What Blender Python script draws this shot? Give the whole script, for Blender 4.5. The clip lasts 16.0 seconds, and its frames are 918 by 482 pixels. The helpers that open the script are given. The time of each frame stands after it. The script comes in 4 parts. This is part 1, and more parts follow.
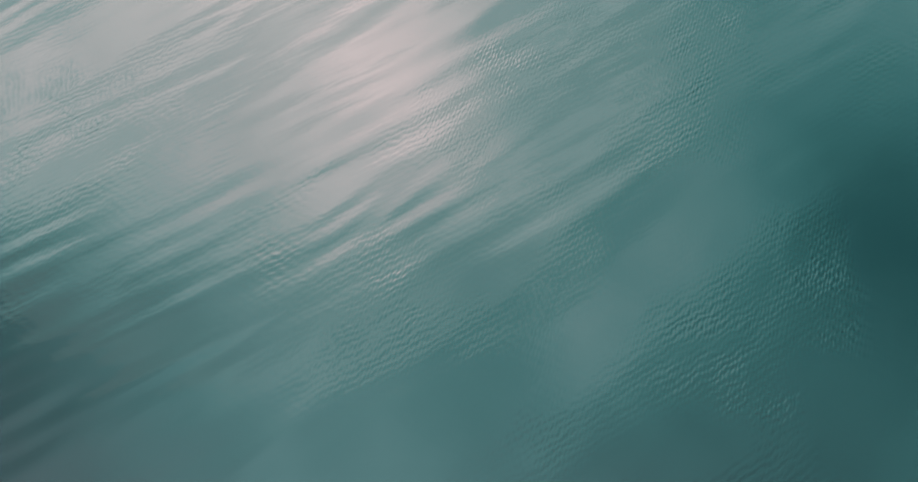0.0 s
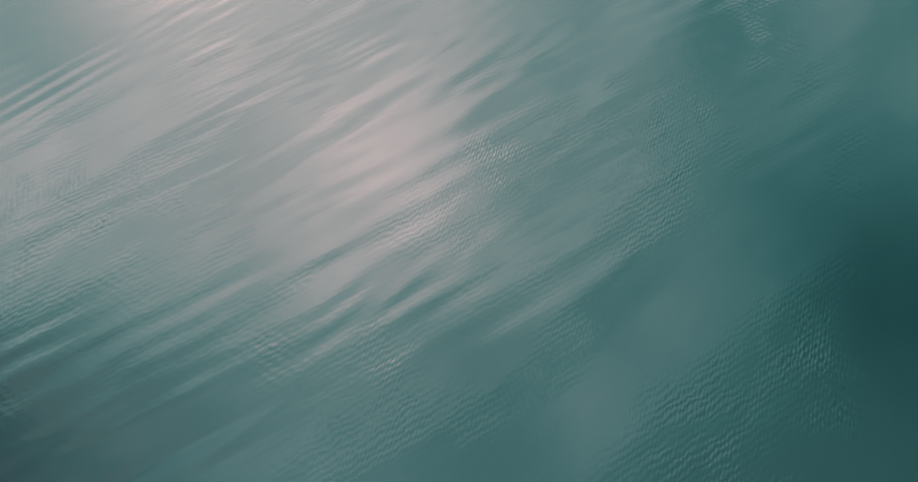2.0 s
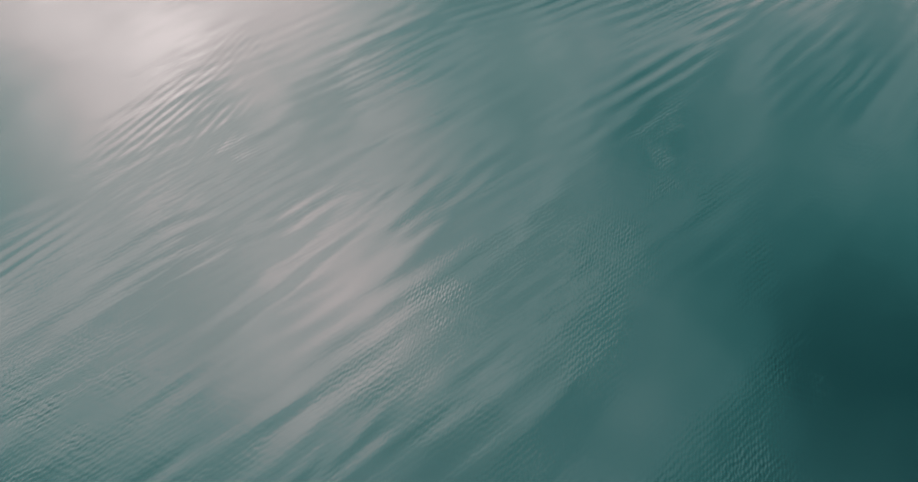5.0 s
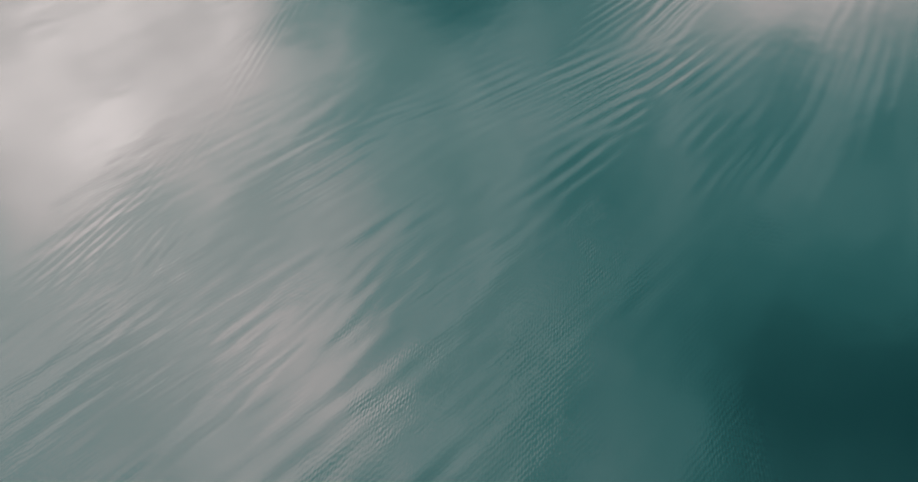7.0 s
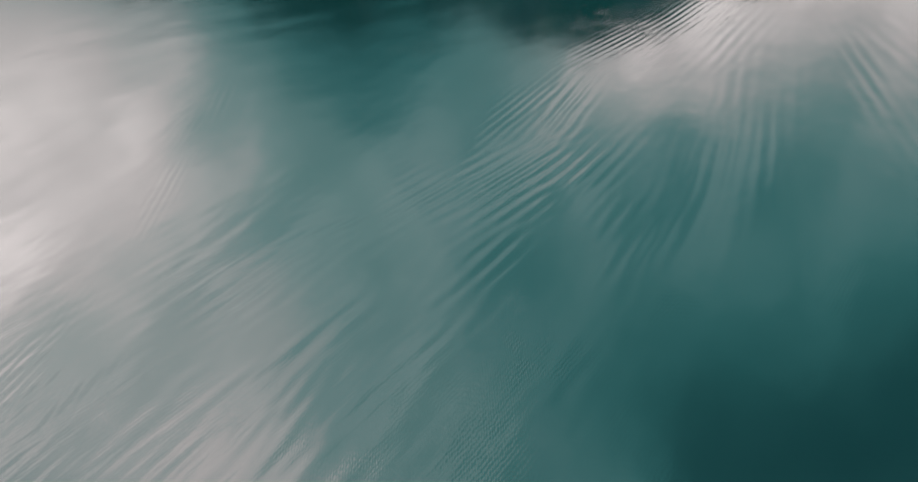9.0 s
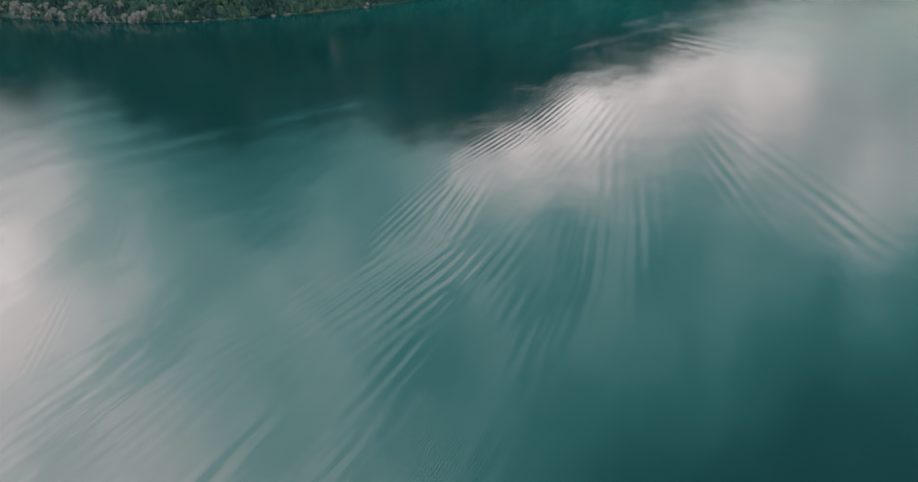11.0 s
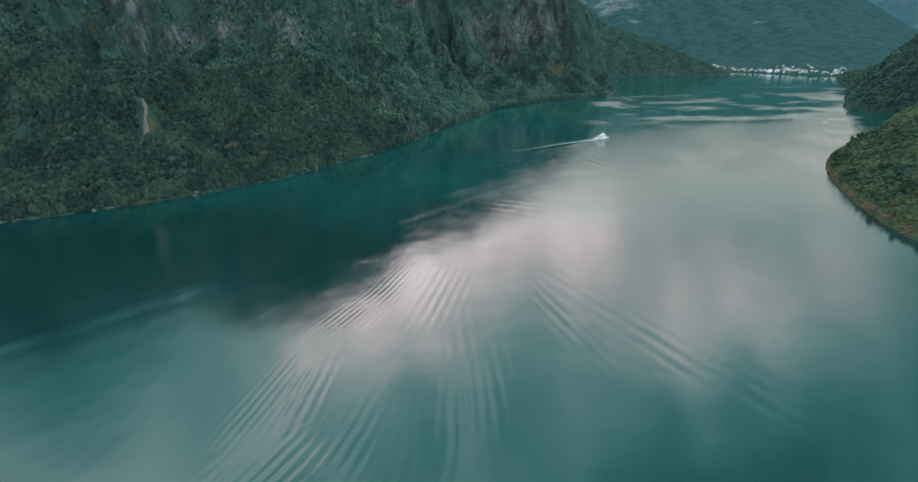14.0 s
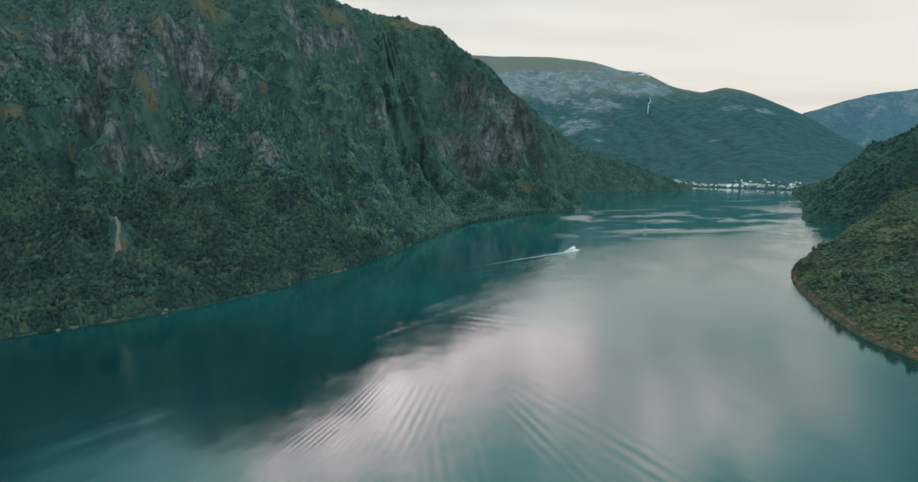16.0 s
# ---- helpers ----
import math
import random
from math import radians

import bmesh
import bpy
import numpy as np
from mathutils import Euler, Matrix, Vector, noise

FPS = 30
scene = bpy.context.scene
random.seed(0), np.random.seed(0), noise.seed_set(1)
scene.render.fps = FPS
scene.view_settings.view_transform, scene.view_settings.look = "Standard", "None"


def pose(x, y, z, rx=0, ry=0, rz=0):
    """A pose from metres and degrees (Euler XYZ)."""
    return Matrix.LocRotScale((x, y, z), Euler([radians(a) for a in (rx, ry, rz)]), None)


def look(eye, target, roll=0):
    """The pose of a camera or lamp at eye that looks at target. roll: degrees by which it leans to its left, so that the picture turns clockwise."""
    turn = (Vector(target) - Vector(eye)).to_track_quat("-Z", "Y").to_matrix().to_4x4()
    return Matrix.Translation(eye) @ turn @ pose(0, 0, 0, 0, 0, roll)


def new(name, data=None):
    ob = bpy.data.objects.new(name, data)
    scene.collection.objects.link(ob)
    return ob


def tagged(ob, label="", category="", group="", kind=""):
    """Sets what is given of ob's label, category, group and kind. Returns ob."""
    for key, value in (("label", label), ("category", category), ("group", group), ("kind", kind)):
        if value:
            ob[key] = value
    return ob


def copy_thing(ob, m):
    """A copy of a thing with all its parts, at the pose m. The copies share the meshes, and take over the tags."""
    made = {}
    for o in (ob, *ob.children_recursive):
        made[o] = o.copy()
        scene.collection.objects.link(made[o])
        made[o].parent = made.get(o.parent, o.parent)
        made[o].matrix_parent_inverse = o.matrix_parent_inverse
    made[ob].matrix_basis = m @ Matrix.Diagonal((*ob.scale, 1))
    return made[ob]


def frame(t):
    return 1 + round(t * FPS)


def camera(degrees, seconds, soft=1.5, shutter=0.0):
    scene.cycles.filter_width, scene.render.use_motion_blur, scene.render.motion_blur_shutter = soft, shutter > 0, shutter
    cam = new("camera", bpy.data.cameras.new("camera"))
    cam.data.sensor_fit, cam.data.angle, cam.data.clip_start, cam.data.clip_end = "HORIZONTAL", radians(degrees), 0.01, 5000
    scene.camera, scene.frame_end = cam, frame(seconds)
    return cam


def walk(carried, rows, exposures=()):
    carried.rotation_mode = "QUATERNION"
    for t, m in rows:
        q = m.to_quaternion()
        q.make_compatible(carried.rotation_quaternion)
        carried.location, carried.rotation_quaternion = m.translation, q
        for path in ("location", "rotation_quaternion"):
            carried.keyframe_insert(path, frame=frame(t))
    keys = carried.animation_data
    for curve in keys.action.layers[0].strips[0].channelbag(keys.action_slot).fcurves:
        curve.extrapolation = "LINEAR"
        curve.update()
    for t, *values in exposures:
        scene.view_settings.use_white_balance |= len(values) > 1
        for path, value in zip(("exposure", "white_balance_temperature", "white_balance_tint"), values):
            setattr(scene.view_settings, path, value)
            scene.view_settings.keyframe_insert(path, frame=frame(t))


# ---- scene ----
cam = camera(66.61, 16.0)
# seconds, place, heading (left positive), tilt, lean
PATH = [
    (0.0, 1.00, -0.65, 88.05, 47.468, -66.483, 1.106),
    (0.5, 1.11, -0.51, 88.89, 47.442, -64.917, 0.822),
    (1.0, 1.24, -0.29, 89.81, 47.419, -63.353, 0.549),
    (1.5, 1.34, -0.08, 90.76, 47.391, -61.812, 0.316),
    (2.0, 1.42, 0.13, 91.71, 47.286, -60.284, 0.120),
    (2.5, 1.49, 0.31, 92.62, 46.986, -58.740, -0.049),
    (3.0, 1.58, 0.56, 93.53, 46.356, -57.152, -0.245),
    (3.5, 1.77, 0.89, 94.61, 45.354, -55.560, -0.475),
    (4.0, 2.00, 1.22, 95.83, 44.078, -54.053, -0.623),
    (4.5, 2.25, 1.99, 97.31, 42.607, -52.624, -0.641),
    (5.0, 2.47, 3.04, 98.97, 41.028, -51.250, -0.582),
    (5.5, 2.66, 4.19, 100.73, 39.415, -49.892, -0.487),
    (6.0, 2.78, 5.28, 102.48, 37.817, -48.508, -0.390),
    (6.5, 2.81, 6.12, 104.15, 36.237, -47.054, -0.316),
    (7.0, 2.71, 6.55, 105.65, 34.620, -45.495, -0.287),
    (7.5, 2.67, 6.73, 107.04, 32.837, -43.807, -0.288),
    (8.0, 2.74, 6.69, 108.37, 30.829, -42.011, -0.270),
    (8.5, 2.94, 6.32, 109.80, 28.626, -40.152, -0.186),
    (9.0, 3.44, 5.55, 111.31, 26.253, -38.302, -0.055),
    (9.5, 4.09, 4.51, 112.86, 23.774, -36.461, 0.100),
    (10.0, 4.72, 3.36, 114.41, 21.265, -34.589, 0.256),
    (10.5, 5.17, 2.23, 115.90, 18.795, -32.634, 0.389),
    (11.0, 5.30, 1.27, 117.29, 16.396, -30.557, 0.473),
    (11.5, 4.93, 0.64, 118.54, 14.043, -28.369, 0.473),
    (12.0, 4.29, 0.37, 119.39, 11.623, -26.152, 0.376),
    (12.5, 3.40, 0.33, 119.85, 9.166, -23.886, 0.230),
    (13.0, 2.45, 0.32, 119.91, 6.730, -21.584, 0.083),
    (13.5, 1.65, 0.25, 119.80, 4.382, -19.263, -0.049),
    (14.0, 1.18, 0.19, 119.70, 2.335, -16.925, -0.168),
    (14.5, 0.79, 0.15, 119.71, 1.057, -14.567, -0.240),
    (15.0, 0.51, 0.12, 119.79, 0.394, -12.200, -0.318),
    (15.5, 0.21, 0.06, 119.92, 0.156, -9.839, -0.365),
    (16.0, 0.00, 0.00, 120.00, 0.000, -7.647, -0.413),
]


def flown(x, y, z, heading, tilt, lean):
    return pose(x, y, z, 0, 0, heading) @ pose(0, 0, 0, 90 + tilt) @ pose(0, 0, 0, 0, 0, lean)


walk(cam, [(t, flown(*row)) for t, *row in PATH], [
    (0.0, 0.36, 6850, 17), (2.0, 0.12, 6850, 17), (4.0, -0.06, 6700, 13), (7.5, -0.24, 6550, 7), (11.0, -0.06, 6520, 9), (16.0, -0.04, 6500, 10)])

# ---- sky and light ----
SUN_AZ, SUN_EL = 68.0, 46.0          # degrees left of the fjord's axis, degrees up


def toward(az, el):
    a, e = radians(az), radians(el)
    return Vector((-math.sin(a) * math.cos(e), math.cos(a) * math.cos(e), math.sin(e)))


class Nodes:
    """Short hand for building a node tree."""

    def __init__(self, tree):
        self.tree = tree
        tree.nodes.clear()

    def add(self, kind, **ins):
        n = self.tree.nodes.new(kind)
        for k, v in ins.items():
            self.put(n.inputs[k.replace("_", " ")], v)
        return n

    def put(self, socket, v):
        if isinstance(v, bpy.types.NodeSocket):
            self.tree.links.new(v, socket)
        elif isinstance(v, bpy.types.Node):
            self.tree.links.new(v.outputs[0], socket)
        else:
            socket.default_value = v

    def math(self, op, a, b=0.0, c=0.0, clamp=False):
        n = self.tree.nodes.new("ShaderNodeMath")
        n.operation, n.use_clamp = op, clamp
        for s, v in zip(n.inputs, (a, b, c)):
            self.put(s, v)
        return n.outputs[0]

    def mix(self, fac, a, b, blend="MIX"):
        n = self.tree.nodes.new("ShaderNodeMix")
        n.data_type, n.blend_type = "RGBA", blend
        self.put(n.inputs[0], fac)
        for s, v in ((n.inputs[6], a), (n.inputs[7], b)):
            self.put(s, v if not isinstance(v, tuple) else (*v[:3], 1.0))
        return n.outputs[2]

    def ramp(self, v, lo, hi, a=0.0, b=1.0):
        n = self.tree.nodes.new("ShaderNodeMapRange")
        n.interpolation_type = "SMOOTHSTEP"
        for s, x in zip(n.inputs, (v, lo, hi, a, b)):
            self.put(s, x)
        return n.outputs[0]

    def noise(self, vec, scale, detail=4.0, rough=0.5, distort=0.0):
        n = self.add("ShaderNodeTexNoise", Vector=vec, Scale=scale, Detail=detail, Roughness=rough, Distortion=distort)
        return n.outputs[0]

    def scaled(self, vec, s, turn=0.0):
        n = self.add("ShaderNodeMapping", Vector=vec)
        n.inputs["Scale"].default_value = s
        n.inputs["Rotation"].default_value = (0, 0, radians(turn))
        return n.outputs[0]


world = bpy.data.worlds.new("sky")
scene.world = world
world.use_nodes = True
w = Nodes(world.node_tree)
direction = w.add("ShaderNodeTexCoord").outputs["Generated"]
blue = w.add("ShaderNodeTexSky")
blue.sky_type, blue.sun_disc = "NISHITA", False
blue.sun_elevation, blue.sun_rotation = radians(SUN_EL), radians(-SUN_AZ)
blue_part = w.mix(1.0, blue.outputs[0], (0.1, 0.1, 0.1), "MULTIPLY")
# thin overcast: broken sheets of cloud, brightest in the west round the veiled sun, thinner overhead
sep = w.add("ShaderNodeSeparateXYZ", Vector=direction)
up = w.math("MAXIMUM", sep.outputs["Z"], 0.0)
# the dome laid flat: east and north run from -1 to 1, the zenith is the middle
lift = w.math("ADD", up, 1.0)
flat_east, flat_north = w.math("DIVIDE", sep.outputs["X"], lift), w.math("DIVIDE", sep.outputs["Y"], lift)
dome = w.add("ShaderNodeCombineXYZ", X=flat_east, Y=flat_north, Z=0.0).outputs[0]
# ragged edges: the sheets are drawn out and frayed along the wind
fray = w.math("MULTIPLY", w.math("SUBTRACT", w.noise(w.scaled(dome, (1.0, 1.6, 1.0), 35), 7.0, 5.0, 0.6), 0.5), 0.16)
fray_north = w.math("MULTIPLY", w.math("SUBTRACT", w.noise(w.scaled(dome, (1.6, 1.0, 1.0), 35), 6.0, 5.0, 0.6), 0.5), 0.12)
flat_east, flat_north = w.math("ADD", flat_east, fray), w.math("ADD", flat_north, fray_north)
wisps = w.noise(w.scaled(dome, (1.0, 0.35, 1.0), 50), 14.0, 6.0, 0.6, 0.3)
# cloud brightness, west to east, in belts from overhead down to the end of the fjord, fitted so the water mirrors right
# from the camera
WEST_END, EAST_END, BELT_START, BELT_STEP = -0.92, 0.60, -0.06, 0.105
CLOUD_HIGH = (
    (0.98, 0.82, 0.92, 1.76, 2.46, 0.00, 0.78, 0.46, 0.00, 0.00, 0.25, 0.63, 1.05),
    (1.13, 1.61, 1.58, 0.50, 2.08, 1.36, 0.78, 0.57, 0.00, 0.00, 0.41, 0.84, 1.21),
    (0.99, 2.22, 3.41, 4.00, 2.22, 3.00, 0.88, 0.71, 0.00, 0.00, 0.70, 1.08, 1.29),
    (0.74, 2.29, 4.07, 5.22, 1.51, 2.02, 1.22, 0.91, 0.21, 0.63, 1.13, 1.22, 1.20),
    (0.60, 1.61, 2.81, 4.01, 1.65, 0.40, 1.06, 0.00, 0.00, 0.00, 1.04, 1.06, 0.92),
)
CLOUD_LOW = (
    (0.57, 0.73, 0.90, 1.89, 0.16, 2.09, 0.39, 0.89, 0.26, 0.00, 0.45, 0.47, 0.48),
    (0.57, 0.33, 0.19, 0.53, 0.00, 0.65, 0.65, 0.69, 0.93, 0.36, 0.75, 0.06, 0.07),
    (0.59, 0.30, 0.11, 0.08, 0.00, 0.00, 4.60, 1.06, 0.22, 3.86, 2.21, 0.12, 0.00),
    (0.65, 0.37, 0.12, 0.00, 0.17, 1.66, 5.04, 6.57, 5.61, 0.00, 0.00, 0.00, 0.06),
)


def belt(row, values):
    """One belt of cloud, fading out north and south of its line."""
    n = w.tree.nodes.new("ShaderNodeValToRGB")
    n.color_ramp.interpolation = "B_SPLINE"
    stops = n.color_ramp.elements
    while len(stops) < len(values):
        stops.new(0.5)
    for k, v in enumerate(values):
        stops[k].position = k / (len(values) - 1)
    for k, v in enumerate(values):
        stops[k].color = (v / 10, v / 10, v / 10, 1)
    w.put(n.inputs[0], w.math("DIVIDE", w.math("SUBTRACT", flat_east, WEST_END), EAST_END - WEST_END))
    off = w.math("DIVIDE", w.math("SUBTRACT", flat_north, BELT_START + BELT_STEP * row), 0.85 * BELT_STEP)
    fade = w.math("EXPONENT", w.math("MULTIPLY", w.math("MULTIPLY", off, off), -1.0))
    return w.math("MULTIPLY", w.math("MULTIPLY", n.outputs[0], 10.0), fade)


thick = 0.0
for row, values in enumerate(CLOUD_HIGH + CLOUD_LOW):
    thick = w.math("ADD", thick, belt(row, values))
# over the fjord's end a bank of cloud breaks off along a sharp western edge, its line fitted to the camera's view of
# the water
reach = w.math("SUBTRACT", flat_north, 0.5)
inside = w.math("SUBTRACT", w.math("ADD", flat_east, 0.226), w.math("ADD", w.math("MULTIPLY", reach, 0.07), w.math("MULTIPLY", w.math("MULTIPLY", reach, reach), 2.5)))
bank = w.math("MULTIPLY", w.ramp(inside, -0.012, 0.03), w.math("EXPONENT", w.math("MULTIPLY", w.math("MAXIMUM", inside, 0.0), -16.0)))
bank = w.math("MULTIPLY", bank, w.math("MULTIPLY", w.ramp(flat_north, 0.42, 0.54), w.ramp(flat_north, 0.86, 1.0, 1.0, 0.0)))
thick = w.math("ADD", thick, w.math("MULTIPLY", bank, 1.5))
thick = w.math("MULTIPLY", thick, w.ramp(up, 0.195, 0.265, 0.05, 1.0))
thick = w.math("MULTIPLY", thick, w.ramp(wisps, 0.34, 0.66, 0.76, 1.2))
# tint by thickness follows a colour grade, blue-green to warm white; dimmed low down to offset the water's reflectance
red = 0.28
for lo, hi, more in ((0.5, 1.8, 0.33), (1.5, 2.7, 0.33), (2.5, 4.2, 0.2)):
    red = w.math("ADD", red, w.ramp(thick, lo, hi, 0.0, more))
height_fade = w.math("ADD", 1.0, w.math("MULTIPLY", w.math("POWER", w.math("SUBTRACT", 1.0, up), 5.0), 11.2))
shine = w.math("DIVIDE", thick, height_fade)
shine = w.math("DIVIDE", shine, w.math("ADD", 0.787, w.math("MULTIPLY", red, 0.213)))
cloud = w.add("ShaderNodeCombineXYZ", X=w.math("MULTIPLY", shine, red), Y=shine, Z=shine).outputs[0]


def tinted(colour, amount):
    grey = w.add("ShaderNodeCombineXYZ", X=amount, Y=amount, Z=amount).outputs[0]
    return w.mix(1.0, grey, colour, "MULTIPLY")


# a pale veil lies along the skyline with soft grey bars in it; an unseen bright patch is added behind to light the
# slopes
low = w.math("ADD", up, 0.12)
deck = w.add("ShaderNodeCombineXYZ", X=w.math("DIVIDE", sep.outputs["X"], low), Y=w.math("DIVIDE", sep.outputs["Y"], low), Z=0.0).outputs[0]
bars = w.noise(w.scaled(deck, (0.5, 1.0, 1.0), 8), 0.55, 4.0, 0.55, 0.3)
veil = w.math("MULTIPLY", w.ramp(up, 0.17, 0.30, 0.8, 0.0), w.ramp(bars, 0.46, 0.66, 1.0, 0.85))
rear_dot = w.add("ShaderNodeVectorMath", Vector=direction)
rear_dot.operation = "DOT_PRODUCT"
rear_dot.inputs[1].default_value = toward(-150, 40)
rear_fill = w.math("EXPONENT", w.math("MULTIPLY", w.math("SUBTRACT", rear_dot.outputs["Value"], 1.0), 5.0))
rear_fill = w.math("MULTIPLY", w.math("MULTIPLY", rear_fill, 3.5), w.math("ADD", 0.7, w.math("MULTIPLY", wisps, 0.6)))
for tint, amount in (((1.05, 1.0, 0.915), veil), ((0.84, 1.0, 1.1), rear_fill)):
    cloud = w.mix(1.0, cloud, tinted(tint, amount), "ADD")
total = w.mix(0.07, cloud, blue_part, "ADD")
back = w.add("ShaderNodeBackground", Color=total, Strength=1.0)
out = w.add("ShaderNodeOutputWorld")
w.put(out.inputs[0], back)

sun = new("sun", bpy.data.lights.new("sun", "SUN"))
sun.data.energy, sun.data.angle, sun.data.color = 0.15, radians(60), (1.0, 0.95, 0.9)
sun.matrix_world = look(toward(SUN_AZ, SUN_EL) * 900, (0, 0, 0))


# ---- materials ----
def material(name):
    m = bpy.data.materials.new(name)
    m.use_nodes = True
    n = Nodes(m.node_tree)
    return m, n, n.add("ShaderNodeOutputMaterial")


def water_material():
    m, n, o = material("fjord_water")
    pos = n.add("ShaderNodeNewGeometry").outputs["Position"]
    # body colour painted brighter up the reach, standing in for light, plus noise
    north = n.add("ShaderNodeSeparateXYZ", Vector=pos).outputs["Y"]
    far_brightness = n.math("ADD", n.ramp(north, 130.0, 360.0, 0.15, 0.21), n.math("ADD", n.ramp(north, 360.0, 560.0, 0.0, 0.15), n.ramp(north, 700.0, 1100.0, 0.0, 0.14)))
    body_tone = n.math("ADD", n.math("MULTIPLY", n.noise(pos, 0.012, 3.0), 0.3), far_brightness)
    teal = n.mix(n.ramp(body_tone, 0.3, 0.7), (0.0003, 0.021, 0.0215), (0.0006, 0.075, 0.071))
    # cat's paws: patches where a breath of wind roughens the surface
    ruffle = n.add("ShaderNodeAttribute")
    ruffle.attribute_name = "ruffle"
    paws = n.ramp(n.noise(n.scaled(pos, (1.0, 0.6, 1.0), 20), 0.05, 3.0, 0.6), 0.53, 0.7, 0.0, 0.17)
    strength = n.math("ADD", n.math("ADD", 0.055, paws), n.math("MINIMUM", ruffle.outputs["Fac"], 0.5))
    height = 0.0
    for turn, scale, size in ((12, 0.36, 0.03), (-28, 0.6, 0.016), (70, 0.22, 0.02)):
        wave = n.add("ShaderNodeTexWave", Vector=n.scaled(pos, (1.0, 1.0, 1.0), turn), Scale=scale, Distortion=5.0, Detail=2.0, Detail_Scale=1.2)
        wave.bands_direction = "X"
        height = n.math("ADD", height, n.math("MULTIPLY", wave.outputs["Fac"], size))
    fine = n.noise(n.scaled(pos, (1.0, 0.5, 1.0), 20), 0.8, 4.0, 0.62, 0.3)
    height = n.math("ADD", height, n.math("MULTIPLY", fine, 0.085))
    bump = n.add("ShaderNodeBump", Height=height, Distance=1.0, Strength=strength)
    # the open reach is a little less still than the bay below
    reach = n.add("ShaderNodeSeparateXYZ", Vector=pos).outputs["Y"]
    calm = n.math("SUBTRACT", n.ramp(reach, 90.0, 330.0, 0.08, 0.115), n.ramp(reach, 380.0, 800.0, 0.0, 0.04))
    # and the western side least of all
    side = n.add("ShaderNodeSeparateXYZ", Vector=pos).outputs["X"]
    calm = n.math("ADD", calm, n.math("MULTIPLY", n.ramp(side, -20.0, -140.0, 0.0, 0.035), n.math("MULTIPLY", n.ramp(reach, 110.0, 220.0), n.ramp(reach, 330.0, 520.0, 1.0, 0.0))))
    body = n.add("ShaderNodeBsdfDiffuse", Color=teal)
    fres = n.add("ShaderNodeFresnel", IOR=1.8, Normal=bump.outputs[0])
    gloss = n.add("ShaderNodeBsdfGlossy", Color=(1, 1, 1, 1), Roughness=n.math("MINIMUM", n.math("ADD", calm, n.math("MULTIPLY", ruffle.outputs["Fac"], 0.12)), 0.38), Normal=bump.outputs[0])
    gloss.distribution = "BECKMANN"
    mixed = n.add("ShaderNodeMixShader")
    n.put(mixed.inputs[0], fres)
    n.put(mixed.inputs[1], body)
    n.put(mixed.inputs[2], gloss)
    n.put(o.inputs[0], mixed)
    return m


def patches(spots, x, y, z):
    """How far places lie inside soft patches (x, y, z, reach, reach up or down)."""
    total = np.zeros_like(x)
    for px, py, pz, wide, tall in spots:
        total = np.maximum(total, np.exp(-0.35 * (((x - px) ** 2 + (y - py) ** 2) / wide ** 2 + ((z - pz) / tall) ** 2) ** 1.5))
    return total


